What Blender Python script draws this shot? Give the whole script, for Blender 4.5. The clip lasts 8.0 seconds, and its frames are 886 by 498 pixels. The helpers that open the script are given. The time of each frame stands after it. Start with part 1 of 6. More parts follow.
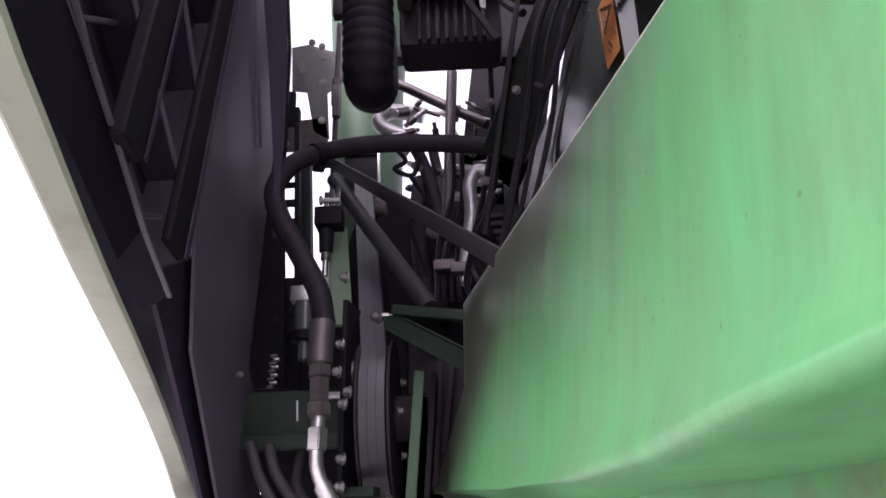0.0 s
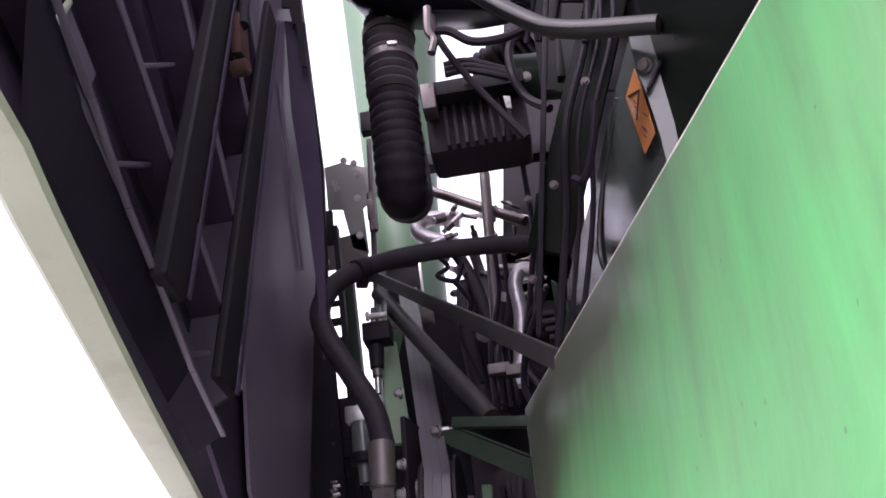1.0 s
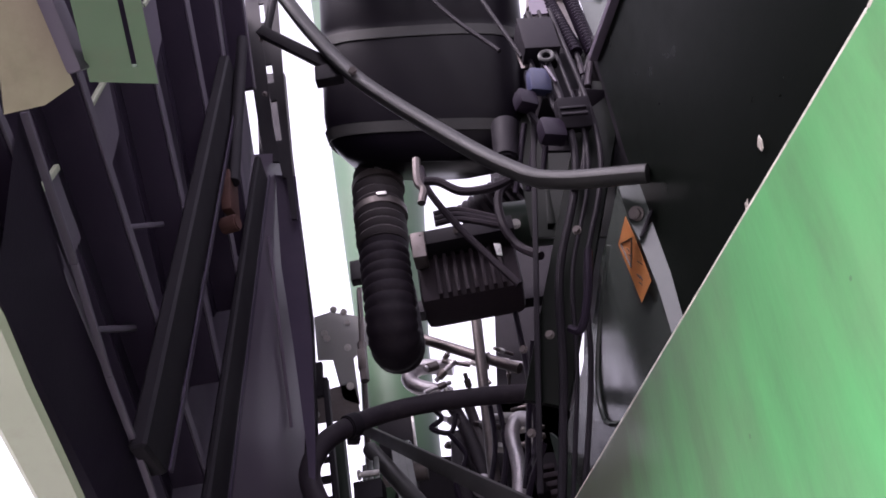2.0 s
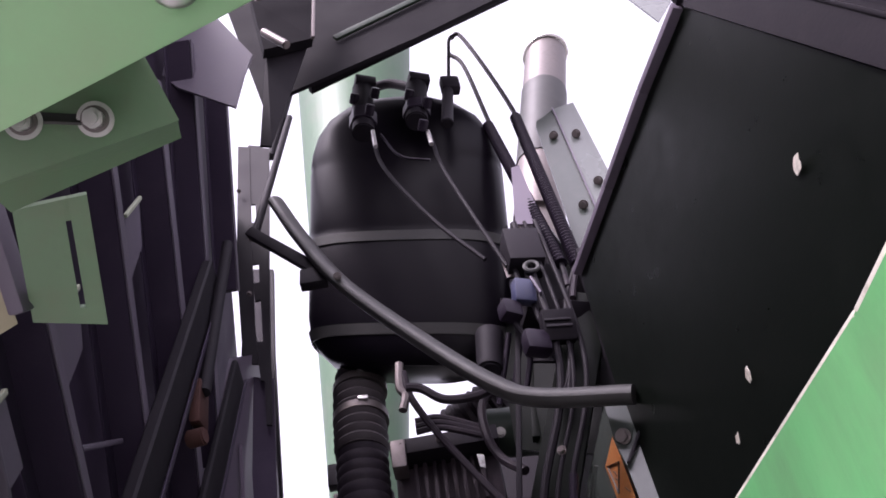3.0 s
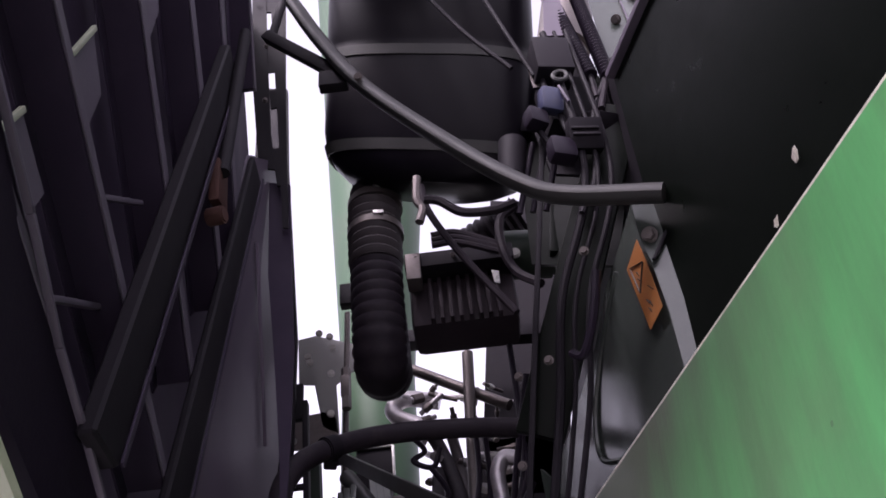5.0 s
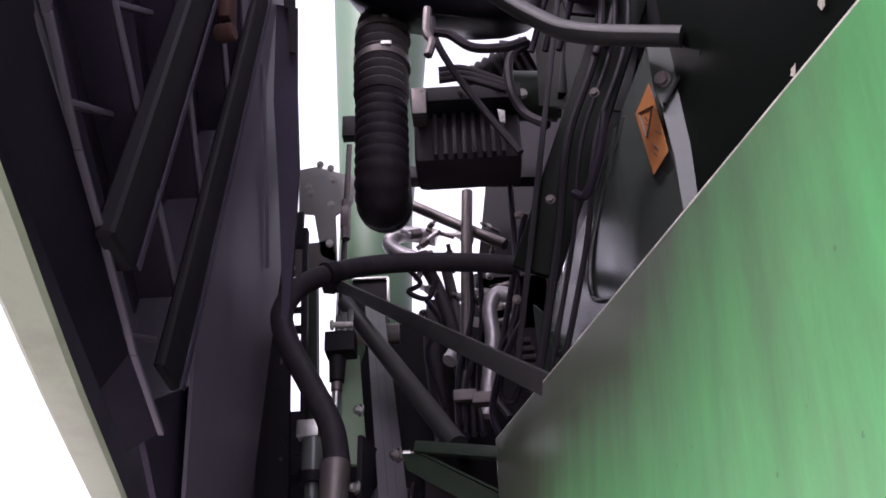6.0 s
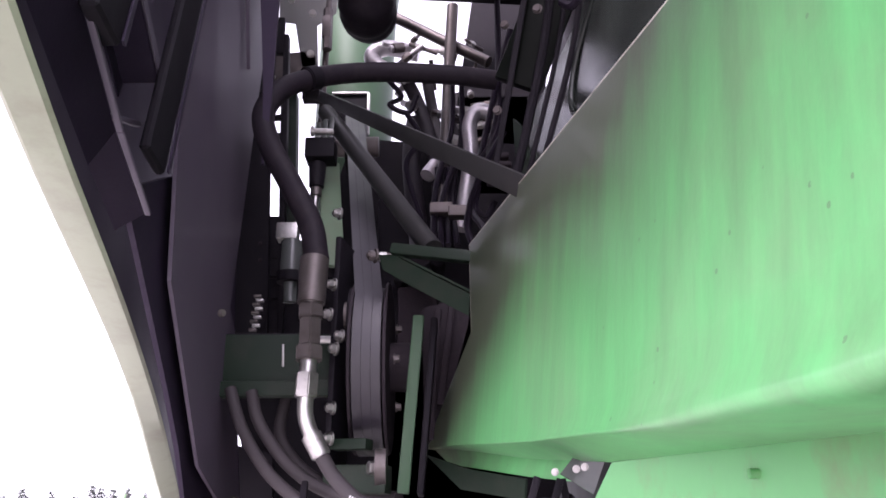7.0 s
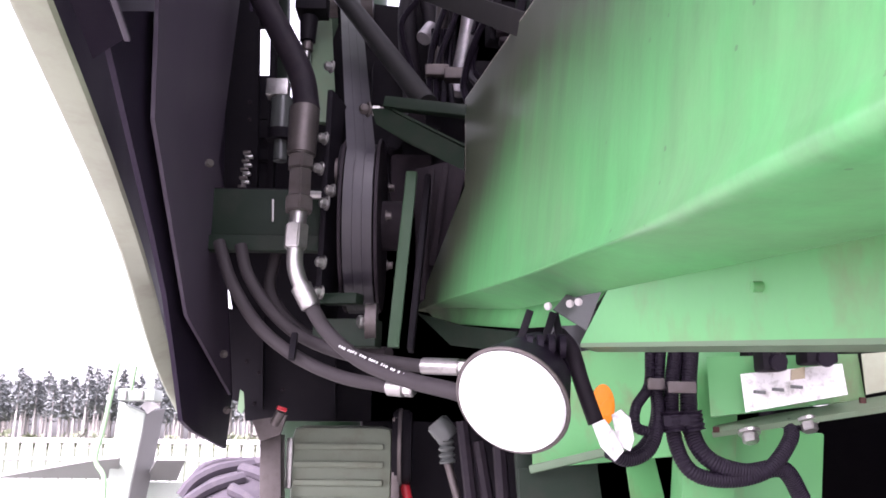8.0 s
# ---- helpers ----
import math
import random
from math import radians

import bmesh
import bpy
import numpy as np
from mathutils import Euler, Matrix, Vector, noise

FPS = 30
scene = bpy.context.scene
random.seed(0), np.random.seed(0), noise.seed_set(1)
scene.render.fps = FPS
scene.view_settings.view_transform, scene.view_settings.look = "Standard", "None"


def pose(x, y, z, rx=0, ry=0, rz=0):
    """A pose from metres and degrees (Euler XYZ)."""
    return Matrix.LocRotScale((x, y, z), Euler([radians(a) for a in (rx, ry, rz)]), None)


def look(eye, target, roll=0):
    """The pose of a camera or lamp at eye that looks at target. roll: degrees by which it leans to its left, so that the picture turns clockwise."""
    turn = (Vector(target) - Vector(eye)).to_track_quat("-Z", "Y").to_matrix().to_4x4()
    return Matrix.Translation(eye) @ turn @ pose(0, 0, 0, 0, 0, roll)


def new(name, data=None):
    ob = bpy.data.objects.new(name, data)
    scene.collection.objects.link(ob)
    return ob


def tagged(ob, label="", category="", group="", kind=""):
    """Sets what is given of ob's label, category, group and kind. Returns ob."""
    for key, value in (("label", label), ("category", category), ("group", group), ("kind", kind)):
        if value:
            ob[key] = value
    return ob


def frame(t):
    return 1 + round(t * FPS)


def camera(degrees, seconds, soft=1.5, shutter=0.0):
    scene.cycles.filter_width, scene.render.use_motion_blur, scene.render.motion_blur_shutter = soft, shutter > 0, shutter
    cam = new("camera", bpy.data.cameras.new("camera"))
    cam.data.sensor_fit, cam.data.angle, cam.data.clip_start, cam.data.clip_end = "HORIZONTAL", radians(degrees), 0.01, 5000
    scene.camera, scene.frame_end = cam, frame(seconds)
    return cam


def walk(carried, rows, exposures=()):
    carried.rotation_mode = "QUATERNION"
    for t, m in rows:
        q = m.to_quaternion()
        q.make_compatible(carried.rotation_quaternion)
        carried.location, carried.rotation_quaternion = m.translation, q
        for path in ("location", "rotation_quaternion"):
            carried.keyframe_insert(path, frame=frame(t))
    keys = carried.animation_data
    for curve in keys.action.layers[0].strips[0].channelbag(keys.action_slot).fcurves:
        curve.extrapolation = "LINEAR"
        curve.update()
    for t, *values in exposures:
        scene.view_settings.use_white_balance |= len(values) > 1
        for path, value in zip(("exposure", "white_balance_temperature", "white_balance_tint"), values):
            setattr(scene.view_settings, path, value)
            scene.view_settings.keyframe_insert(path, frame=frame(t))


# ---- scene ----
cam = camera(54.0, 8.0, soft=1.7)
PATH = [
    (0, (0.096, -0.063, 1.395), (0.034, 1.785, 2.155), -1.8),
    (0.5, (0.085, -0.031, 1.42), (-0.048, 1.765, 2.29), -5.5),
    (1, (0.084, -0.03, 1.424), (-0.052, 1.711, 2.399), -6.8),
    (2.5, (0.075, -0.004, 1.498), (0.061, 1.432, 2.89), -10.6),
    (3, (0.103, -0.009, 1.524), (0.143, 1.266, 3.064), -10.6),
    (3.5, (0.103, -0.008, 1.523), (0.141, 1.155, 3.15), -13.9),
    (4, (0.088, -0.002, 1.515), (0.127, 1.204, 3.11), -11.5),
    (4.5, (0.058, 0.069, 1.493), (0.044, 1.447, 2.943), -8.0),
    (5, (0.052, 0.11, 1.479), (0.032, 1.612, 2.799), -6.3),
    (6.5, (0.03, 0.106, 1.435), (-0.003, 1.915, 2.287), -1.1),
    (7, (0.03, 0.102, 1.405), (0.026, 1.983, 2.085), -0.5),
    (7.5, (0.031, 0.132, 1.386), (0.028, 2.045, 1.97), -0.7),
    (8, (0.03, 0.158, 1.352), (0.041, 2.109, 1.794), 0.6),
]
walk(cam, [(t, look(eye, target, roll)) for t, eye, target, roll in PATH], [(t, e, 6250, 34) for t, e in ((0, 2.1), (0.5, 2.4), (1, 2.45), (2.5, 2.08), (3, 2.1), (3.5, 1.8), (4, 1.65), (4.5, 1.6), (5, 1.72), (6.5, 2.4), (7, 2.65), (8, 2.65))])

# ---- light: a bright overcast sky and a wide, weak sun ----
world = bpy.data.worlds.new("overcast")
scene.world = world
world.use_nodes = True
wn, wl = world.node_tree.nodes, world.node_tree.links
sky = wn.new("ShaderNodeTexSky")
sky.sky_type, sky.sun_disc = "NISHITA", False
sky.sun_elevation, sky.sun_rotation = radians(48), radians(215)
sky.air_density, sky.dust_density = 1.0, 4.0
pale = wn.new("ShaderNodeHueSaturation")
pale.inputs["Saturation"].default_value = 0.15
wl.new(sky.outputs[0], pale.inputs["Color"])
wl.new(pale.outputs[0], wn["Background"].inputs["Color"])
wn["Background"].inputs["Strength"].default_value = 0.15
sun = new("sun", bpy.data.lights.new("sun", "SUN"))
sun.data.energy, sun.data.angle, sun.data.color = 1.2, radians(14), (1.0, 0.97, 0.92)
sun.matrix_world = look((-5.7, -8.2, 12), (0, 0, 1))


# ---- materials ----
def material(name, base, rough=0.5, metal=0.0, vary=0.25, scale=9.0, dirt=None, dirt_amount=0.3, bump=0.1, grain=160.0, coat=0.0, streak=1.0, spec=0.5):
    """A surface with broad stains, fine grain, a film of dirt and slight relief."""
    mat = bpy.data.materials.new(name)
    mat.use_nodes = True
    nt = mat.node_tree
    n, l = nt.nodes, nt.links
    bsdf = n["Principled BSDF"]
    bsdf.inputs["Metallic"].default_value = metal
    bsdf.inputs["Coat Weight"].default_value = coat
    bsdf.inputs["Specular IOR Level"].default_value = spec
    co = n.new("ShaderNodeTexCoord")
    mp = n.new("ShaderNodeMapping")
    mp.inputs["Scale"].default_value = (1, 1, 1 / streak)
    l.new(co.outputs["Object"], mp.inputs["Vector"])
    broad = n.new("ShaderNodeTexNoise")
    broad.inputs["Scale"].default_value, broad.inputs["Detail"].default_value = scale, 6
    fine = n.new("ShaderNodeTexNoise")
    fine.inputs["Scale"].default_value, fine.inputs["Detail"].default_value = grain, 3
    for t in (broad, fine):
        l.new(mp.outputs[0], t.inputs["Vector"])
    tone = n.new("ShaderNodeMix")
    tone.data_type = "RGBA"
    tone.inputs["A"].default_value = (*[c * (1 - vary) for c in base], 1)
    tone.inputs["B"].default_value = (*[min(1, c * (1 + vary)) for c in base], 1)
    l.new(broad.outputs["Fac"], tone.inputs["Factor"])
    out = tone.outputs["Result"]
    if dirt:
        ramp = n.new("ShaderNodeValToRGB")
        ramp.color_ramp.elements[0].position, ramp.color_ramp.elements[1].position = 0.48, 0.78
        other = n.new("ShaderNodeTexNoise")
        other.inputs["Scale"].default_value, other.inputs["Detail"].default_value = scale * 2.3, 9
        other.inputs["Roughness"].default_value = 0.65
        l.new(mp.outputs[0], other.inputs["Vector"])
        l.new(other.outputs["Fac"], ramp.inputs[0])
        amount = n.new("ShaderNodeMath")
        amount.operation = "MULTIPLY"
        amount.inputs[1].default_value = dirt_amount
        l.new(ramp.outputs[0], amount.inputs[0])
        soil = n.new("ShaderNodeMix")
        soil.data_type = "RGBA"
        soil.inputs["B"].default_value = (*dirt, 1)
        l.new(amount.outputs[0], soil.inputs["Factor"])
        l.new(out, soil.inputs["A"])
        out = soil.outputs["Result"]
    l.new(out, bsdf.inputs["Base Color"])
    rr = n.new("ShaderNodeMapRange")
    rr.inputs["To Min"].default_value, rr.inputs["To Max"].default_value = max(0.03, rough - 0.12), min(1, rough + 0.12)
    l.new(broad.outputs["Fac"], rr.inputs["Value"])
    l.new(rr.outputs[0], bsdf.inputs["Roughness"])
    bp = n.new("ShaderNodeBump")
    bp.inputs["Strength"].default_value, bp.inputs["Distance"].default_value = bump, 0.002
    l.new(fine.outputs["Fac"], bp.inputs["Height"])
    l.new(bp.outputs[0], bsdf.inputs["Normal"])
    return mat


GREEN = material("green_paint", (0.088, 0.355, 0.122), 0.33, vary=0.09, scale=2.2, dirt=(0.17, 0.19, 0.13), dirt_amount=0.5, bump=0.05, coat=0.03, streak=1.3)
# machine green with rust-brown soil, its base also darkened for shade
GREEN_SOILED_SHADED = material("soiled_shaded_green_paint", (0.080, 0.285, 0.100), 0.4, vary=0.16, scale=6, dirt=(0.135, 0.105, 0.065), dirt_amount=0.9, bump=0.08, streak=2.2, spec=0.4)
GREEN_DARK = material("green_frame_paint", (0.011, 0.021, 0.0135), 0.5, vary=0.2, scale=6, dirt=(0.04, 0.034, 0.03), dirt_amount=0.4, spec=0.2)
GREEN_DUSTY_SHADED = material("dusty_shaded_green_paint", (0.10, 0.155, 0.095), 0.55, vary=0.2, scale=8, dirt=(0.13, 0.12, 0.085), dirt_amount=0.45, spec=0.3)
OLIVE = material("pale_grey_green_paint", (0.30, 0.33, 0.24), 0.5, vary=0.12, scale=5, dirt=(0.12, 0.09, 0.06), dirt_amount=0.4, bump=0.08)
# plum cast of SHIELD and its liners is lens-veil purple put into the paint
SHIELD = material("dark_grey_paint_veil_tint", (0.026, 0.019, 0.034), 0.5, vary=0.25, scale=4, dirt=(0.05, 0.039, 0.058), dirt_amount=0.35, spec=0.12)
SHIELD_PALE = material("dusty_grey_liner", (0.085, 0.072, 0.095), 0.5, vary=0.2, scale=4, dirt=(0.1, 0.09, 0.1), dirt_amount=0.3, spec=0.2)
BLACK = material("black_paint", (0.009, 0.0075, 0.0105), 0.66, vary=0.3, scale=8, dirt=(0.02, 0.017, 0.019), dirt_amount=0.3, spec=0.12)
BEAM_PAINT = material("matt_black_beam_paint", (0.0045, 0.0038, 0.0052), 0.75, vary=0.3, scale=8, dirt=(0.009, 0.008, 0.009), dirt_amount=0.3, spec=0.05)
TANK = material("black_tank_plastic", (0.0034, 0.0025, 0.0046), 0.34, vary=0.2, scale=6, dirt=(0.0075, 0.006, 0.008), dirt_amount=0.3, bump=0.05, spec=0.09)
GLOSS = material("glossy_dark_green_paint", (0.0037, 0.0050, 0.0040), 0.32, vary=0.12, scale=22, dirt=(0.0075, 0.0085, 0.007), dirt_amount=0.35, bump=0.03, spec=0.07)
PLASTIC = material("black_plastic", (0.011, 0.008, 0.014), 0.4, vary=0.2, scale=6, dirt=(0.03, 0.025, 0.033), dirt_amount=0.3, bump=0.05, spec=0.12)
RUBBER = material("black_rubber", (0.016, 0.0125, 0.017), 0.6, vary=0.25, scale=14, dirt=(0.05, 0.042, 0.04), dirt_amount=0.3, bump=0.15, spec=0.12)
BELT = material("worn_belt_rubber", (0.019, 0.0155, 0.0225), 0.38, vary=0.25, scale=20, dirt=(0.016, 0.013, 0.016), dirt_amount=0.4, spec=0.5)
STEEL = material("zinc_plated_steel", (0.42, 0.41, 0.40), 0.36, 0.9, vary=0.2, scale=30, dirt=(0.1, 0.08, 0.06), dirt_amount=0.45)
DULL_STEEL = material("dull_dark_steel", (0.115, 0.10, 0.098), 0.5, 0.7, vary=0.25, scale=25, dirt=(0.05, 0.035, 0.025), dirt_amount=0.4)
GREY_SHEET = material("grey_painted_sheet", (0.078, 0.086, 0.083), 0.25, vary=0.12, scale=5, dirt=(0.05, 0.05, 0.046), dirt_amount=0.35)
CAST = material("dusty_cast_housing", (0.024, 0.018, 0.023), 0.65, vary=0.25, scale=12, dirt=(0.05, 0.04, 0.038), dirt_amount=0.35, bump=0.3, spec=0.15)
DARK_SHEET = material("dark_grey_green_sheet", (0.034, 0.041, 0.037), 0.2, vary=0.25, scale=7, dirt=(0.055, 0.056, 0.052), dirt_amount=0.4, spec=0.45)
BEIGE = material("beige_weathered_plate", (0.26, 0.225, 0.15), 0.6, vary=0.2, scale=8, dirt=(0.1, 0.075, 0.045), dirt_amount=0.45)
WORN_GLINT = material("bare_worn_edge_and_glint", (0.68, 0.64, 0.56), 0.5, 0.2, vary=0.35, scale=40, dirt=(0.12, 0.09, 0.06), dirt_amount=0.7)
ORANGE = material("orange_sticker_film", (0.27, 0.098, 0.024), 0.45, vary=0.1, scale=20, dirt=(0.25, 0.15, 0.08), dirt_amount=0.4)
AMBER = material("amber_plastic", (0.85, 0.25, 0.01), 0.25, vary=0.05, scale=20)
WHITE = material("white_label_film", (0.72, 0.72, 0.72), 0.5, vary=0.08, scale=40, dirt=(0.14, 0.14, 0.11), dirt_amount=1.0)
LENS = material("clear_ribbed_lens", (0.92, 0.92, 0.92), 0.25, vary=0.03, scale=60, coat=0.5)
ALU = material("pale_aluminium_pipe", (0.42, 0.40, 0.42), 0.42, 0.6, vary=0.15, scale=20, dirt=(0.15, 0.13, 0.13), dirt_amount=0.4)
RUST = material("rusty_brown_steel", (0.06, 0.028, 0.024), 0.7, 0.2, vary=0.3, scale=20, dirt=(0.03, 0.015, 0.012), dirt_amount=0.5, spec=0.2)
BLUE_PLASTIC = material("dusty_blue_plastic", (0.03, 0.034, 0.075), 0.45, vary=0.2, scale=20, dirt=(0.05, 0.045, 0.05), dirt_amount=0.4)
RED = material("red_paint", (0.55, 0.03, 0.04), 0.4, vary=0.15, scale=10)
GRASS_TONE = (0.062, 0.078, 0.042)
CONCRETE = material("concrete_yard", (0.26, 0.255, 0.245), 0.85, vary=0.15, scale=0.6, dirt=(0.14, 0.13, 0.11), dirt_amount=0.5, grain=40)
# needle colour lifted to a pale grey for the wood's haze
HAZY_NEEDLES = material("hazy_conifer_needles", (0.20, 0.215, 0.215), 0.8, vary=0.25, scale=0.5, spec=0.1)
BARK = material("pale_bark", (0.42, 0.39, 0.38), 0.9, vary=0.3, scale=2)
SHRUB = material("shrub_leaves", (0.16, 0.18, 0.12), 0.8, vary=0.4, scale=0.6, spec=0.1)
FENCE_PAINT = material("white_fence_paint", (0.45, 0.45, 0.44), 0.6, vary=0.08, scale=2, dirt=(0.26, 0.25, 0.23), dirt_amount=0.4)
MACHINE_PALE = material("pale_green_white_paint", (0.33, 0.38, 0.33), 0.5, vary=0.1, scale=3, dirt=(0.2, 0.19, 0.17), dirt_amount=0.4)
SHEET_GREY = material("grey_roof_sheet", (0.17, 0.17, 0.165), 0.5, vary=0.15, scale=3)
TYRE = material("dusty_tyre_rubber", (0.075, 0.066, 0.08), 0.8, vary=0.2, scale=12, dirt=(0.14, 0.125, 0.12), dirt_amount=0.4, spec=0.15)
LINER = material("pale_grey_liner", (0.092, 0.074, 0.102), 0.5, vary=0.2, scale=4, dirt=(0.11, 0.095, 0.11), dirt_amount=0.35, spec=0.2)
GREEN_PLATE = material("matt_green_paint", (0.25, 0.40, 0.235), 0.55, vary=0.12, scale=6, dirt=(0.27, 0.27, 0.2), dirt_amount=0.4, bump=0.06, spec=0.25)
STAY = material("dark_grey_paint", (0.024, 0.024, 0.024), 0.5, vary=0.2, scale=10, dirt=(0.045, 0.042, 0.04), dirt_amount=0.3, spec=0.25)
DUSTY_RUBBER = material("dusty_hose_rubber", (0.042, 0.036, 0.039), 0.6, vary=0.2, scale=10, dirt=(0.03, 0.025, 0.03), dirt_amount=0.4, spec=0.2)
# machine green, evenly darkened to carry the bay's shade
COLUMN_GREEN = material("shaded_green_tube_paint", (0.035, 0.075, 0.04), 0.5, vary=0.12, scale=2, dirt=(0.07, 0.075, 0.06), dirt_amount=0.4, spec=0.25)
RIBBED_PAINT = material("dusty_ribbed_cover_paint", (0.17, 0.20, 0.15), 0.5, vary=0.15, scale=7, dirt=(0.11, 0.09, 0.06), dirt_amount=0.55, bump=0.1, spec=0.25)
INK = material("black_print", (0.015, 0.012, 0.012), 0.6, vary=0.1)



def yard_and_grass():
    """Concrete near by that gives way to rough grass past the fence."""
    mat = CONCRETE.copy()
    mat.name = "yard_and_grass"
    n, l = mat.node_tree.nodes, mat.node_tree.links
    bsdf = n["Principled BSDF"]
    before = bsdf.inputs["Base Color"].links[0].from_socket
    co = n.new("ShaderNodeTexCoord")
    split = n.new("ShaderNodeSeparateXYZ")
    l.new(co.outputs["Object"], split.inputs[0])
    past = n.new("ShaderNodeMapRange")
    past.inputs["From Min"].default_value, past.inputs["From Max"].default_value = 26.0, 26.6
    l.new(split.outputs["Y"], past.inputs["Value"])
    tufts = n.new("ShaderNodeTexNoise")
    tufts.inputs["Scale"].default_value, tufts.inputs["Detail"].default_value = 0.9, 8
    l.new(co.outputs["Object"], tufts.inputs["Vector"])
    tone = n.new("ShaderNodeMix")
    tone.data_type = "RGBA"
    tone.inputs["A"].default_value = (*[c * 0.6 for c in GRASS_TONE], 1)
    tone.inputs["B"].default_value = (*[c * 1.5 for c in GRASS_TONE], 1)
    l.new(tufts.outputs["Fac"], tone.inputs["Factor"])
    mix = n.new("ShaderNodeMix")
    mix.data_type = "RGBA"
    l.new(past.outputs[0], mix.inputs["Factor"])
    l.new(before, mix.inputs["A"])
    l.new(tone.outputs["Result"], mix.inputs["B"])
    l.new(mix.outputs["Result"], bsdf.inputs["Base Color"])
    return mat


YARD = yard_and_grass()


def grimy_shaded_green():
    """Green paint with ragged brown dust and painted shade that thin out away from the bay."""
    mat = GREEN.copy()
    mat.name = "grimy_shaded_green_paint"
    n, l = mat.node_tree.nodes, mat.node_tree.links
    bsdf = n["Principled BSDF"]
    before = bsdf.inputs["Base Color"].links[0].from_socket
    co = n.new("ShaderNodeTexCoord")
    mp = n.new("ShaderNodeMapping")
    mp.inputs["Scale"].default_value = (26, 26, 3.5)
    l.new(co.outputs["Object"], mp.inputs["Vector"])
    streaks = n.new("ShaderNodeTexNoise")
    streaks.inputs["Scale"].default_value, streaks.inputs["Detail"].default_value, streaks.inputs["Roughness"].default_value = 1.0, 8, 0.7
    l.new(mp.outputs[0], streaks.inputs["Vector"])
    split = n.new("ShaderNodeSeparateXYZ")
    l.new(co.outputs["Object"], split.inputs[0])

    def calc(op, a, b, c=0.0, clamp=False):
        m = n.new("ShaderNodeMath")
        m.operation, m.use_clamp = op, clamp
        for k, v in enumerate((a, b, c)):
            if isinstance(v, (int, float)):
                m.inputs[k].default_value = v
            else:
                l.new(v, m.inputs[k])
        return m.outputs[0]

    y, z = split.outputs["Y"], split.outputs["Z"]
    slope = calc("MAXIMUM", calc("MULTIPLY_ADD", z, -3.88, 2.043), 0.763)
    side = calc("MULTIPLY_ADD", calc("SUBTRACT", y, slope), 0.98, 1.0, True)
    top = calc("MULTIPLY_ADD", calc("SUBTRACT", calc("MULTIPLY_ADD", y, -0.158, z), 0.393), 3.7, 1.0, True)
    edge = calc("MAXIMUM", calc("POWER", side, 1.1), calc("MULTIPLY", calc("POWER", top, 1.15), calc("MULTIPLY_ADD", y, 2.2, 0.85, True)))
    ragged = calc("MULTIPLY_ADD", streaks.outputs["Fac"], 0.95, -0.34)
    # edges darken for shade beside the bay as well as for dust
    dust_shade_level = calc("MULTIPLY_ADD", edge, 1.12, ragged, True)
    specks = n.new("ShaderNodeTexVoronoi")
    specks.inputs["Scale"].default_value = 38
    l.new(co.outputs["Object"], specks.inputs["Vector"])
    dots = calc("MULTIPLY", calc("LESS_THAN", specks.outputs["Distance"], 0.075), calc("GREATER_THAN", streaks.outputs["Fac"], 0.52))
    film = calc("MINIMUM", calc("MAXIMUM", dust_shade_level, calc("MULTIPLY", dots, 0.6)), 0.93)
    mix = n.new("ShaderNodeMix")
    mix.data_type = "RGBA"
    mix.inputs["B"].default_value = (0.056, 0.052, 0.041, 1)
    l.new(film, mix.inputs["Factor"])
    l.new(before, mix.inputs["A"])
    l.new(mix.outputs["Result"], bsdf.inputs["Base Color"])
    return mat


GRIMY_SHADED_GREEN = grimy_shaded_green()


# ---- mesh helpers ----
BASE = {}


def thing(name, loc, label, category, group="", kind=""):
    ob = new(name)
    ob.location, ob.empty_display_size = loc, 0.05
    BASE[ob] = Vector(loc)
    return tagged(ob, label, category, group, kind)


def part(name, bm, mat, parent=None, label=""):
    """Links a bmesh, given in world metres, as one mesh under a thing or a part."""
    me = bpy.data.meshes.new(name)
    if parent is not None:
        bmesh.ops.translate(bm, verts=bm.verts, vec=-BASE[parent])
    bmesh.ops.recalc_face_normals(bm, faces=bm.faces)
    for f in bm.faces:
        f.smooth = True
    for e in bm.edges:
        if len(e.link_faces) == 2 and e.calc_face_angle(0) > 0.6:
            e.smooth = False
    bm.to_mesh(me)
    bm.free()
    me.materials.append(mat)
    ob = new(name, me)
    if parent is not None:
        ob.parent = parent
        BASE[ob] = BASE[parent]
    else:
        BASE[ob] = Vector((0, 0, 0))
    return tagged(ob, label)


def single(name, bm, mat, label, category, group="", kind=""):
    return tagged(part(name, bm, mat), label, category, group, kind)


def joined(*bms):
    out = bmesh.new()
    for b in bms:
        me = bpy.data.meshes.new("tmp")
        b.to_mesh(me)
        b.free()
        out.from_mesh(me)
        bpy.data.meshes.remove(me)
    return out


def basis(p0, p1, up=(0, 0, 1)):
    z = (Vector(p1) - Vector(p0)).normalized()
    x = Vector(up).cross(z)
    if x.length < 1e-3:
        x = Vector((1, 0, 0)).cross(z)
    x.normalize()
    y = z.cross(x)
    return Matrix((x, y, z)).transposed()


def bevelled(bm, amount, segments=2):
    if amount > 0:
        bmesh.ops.bevel(bm, geom=bm.edges[:], offset=amount, segments=segments, affect="EDGES", profile=0.6)
    return bm


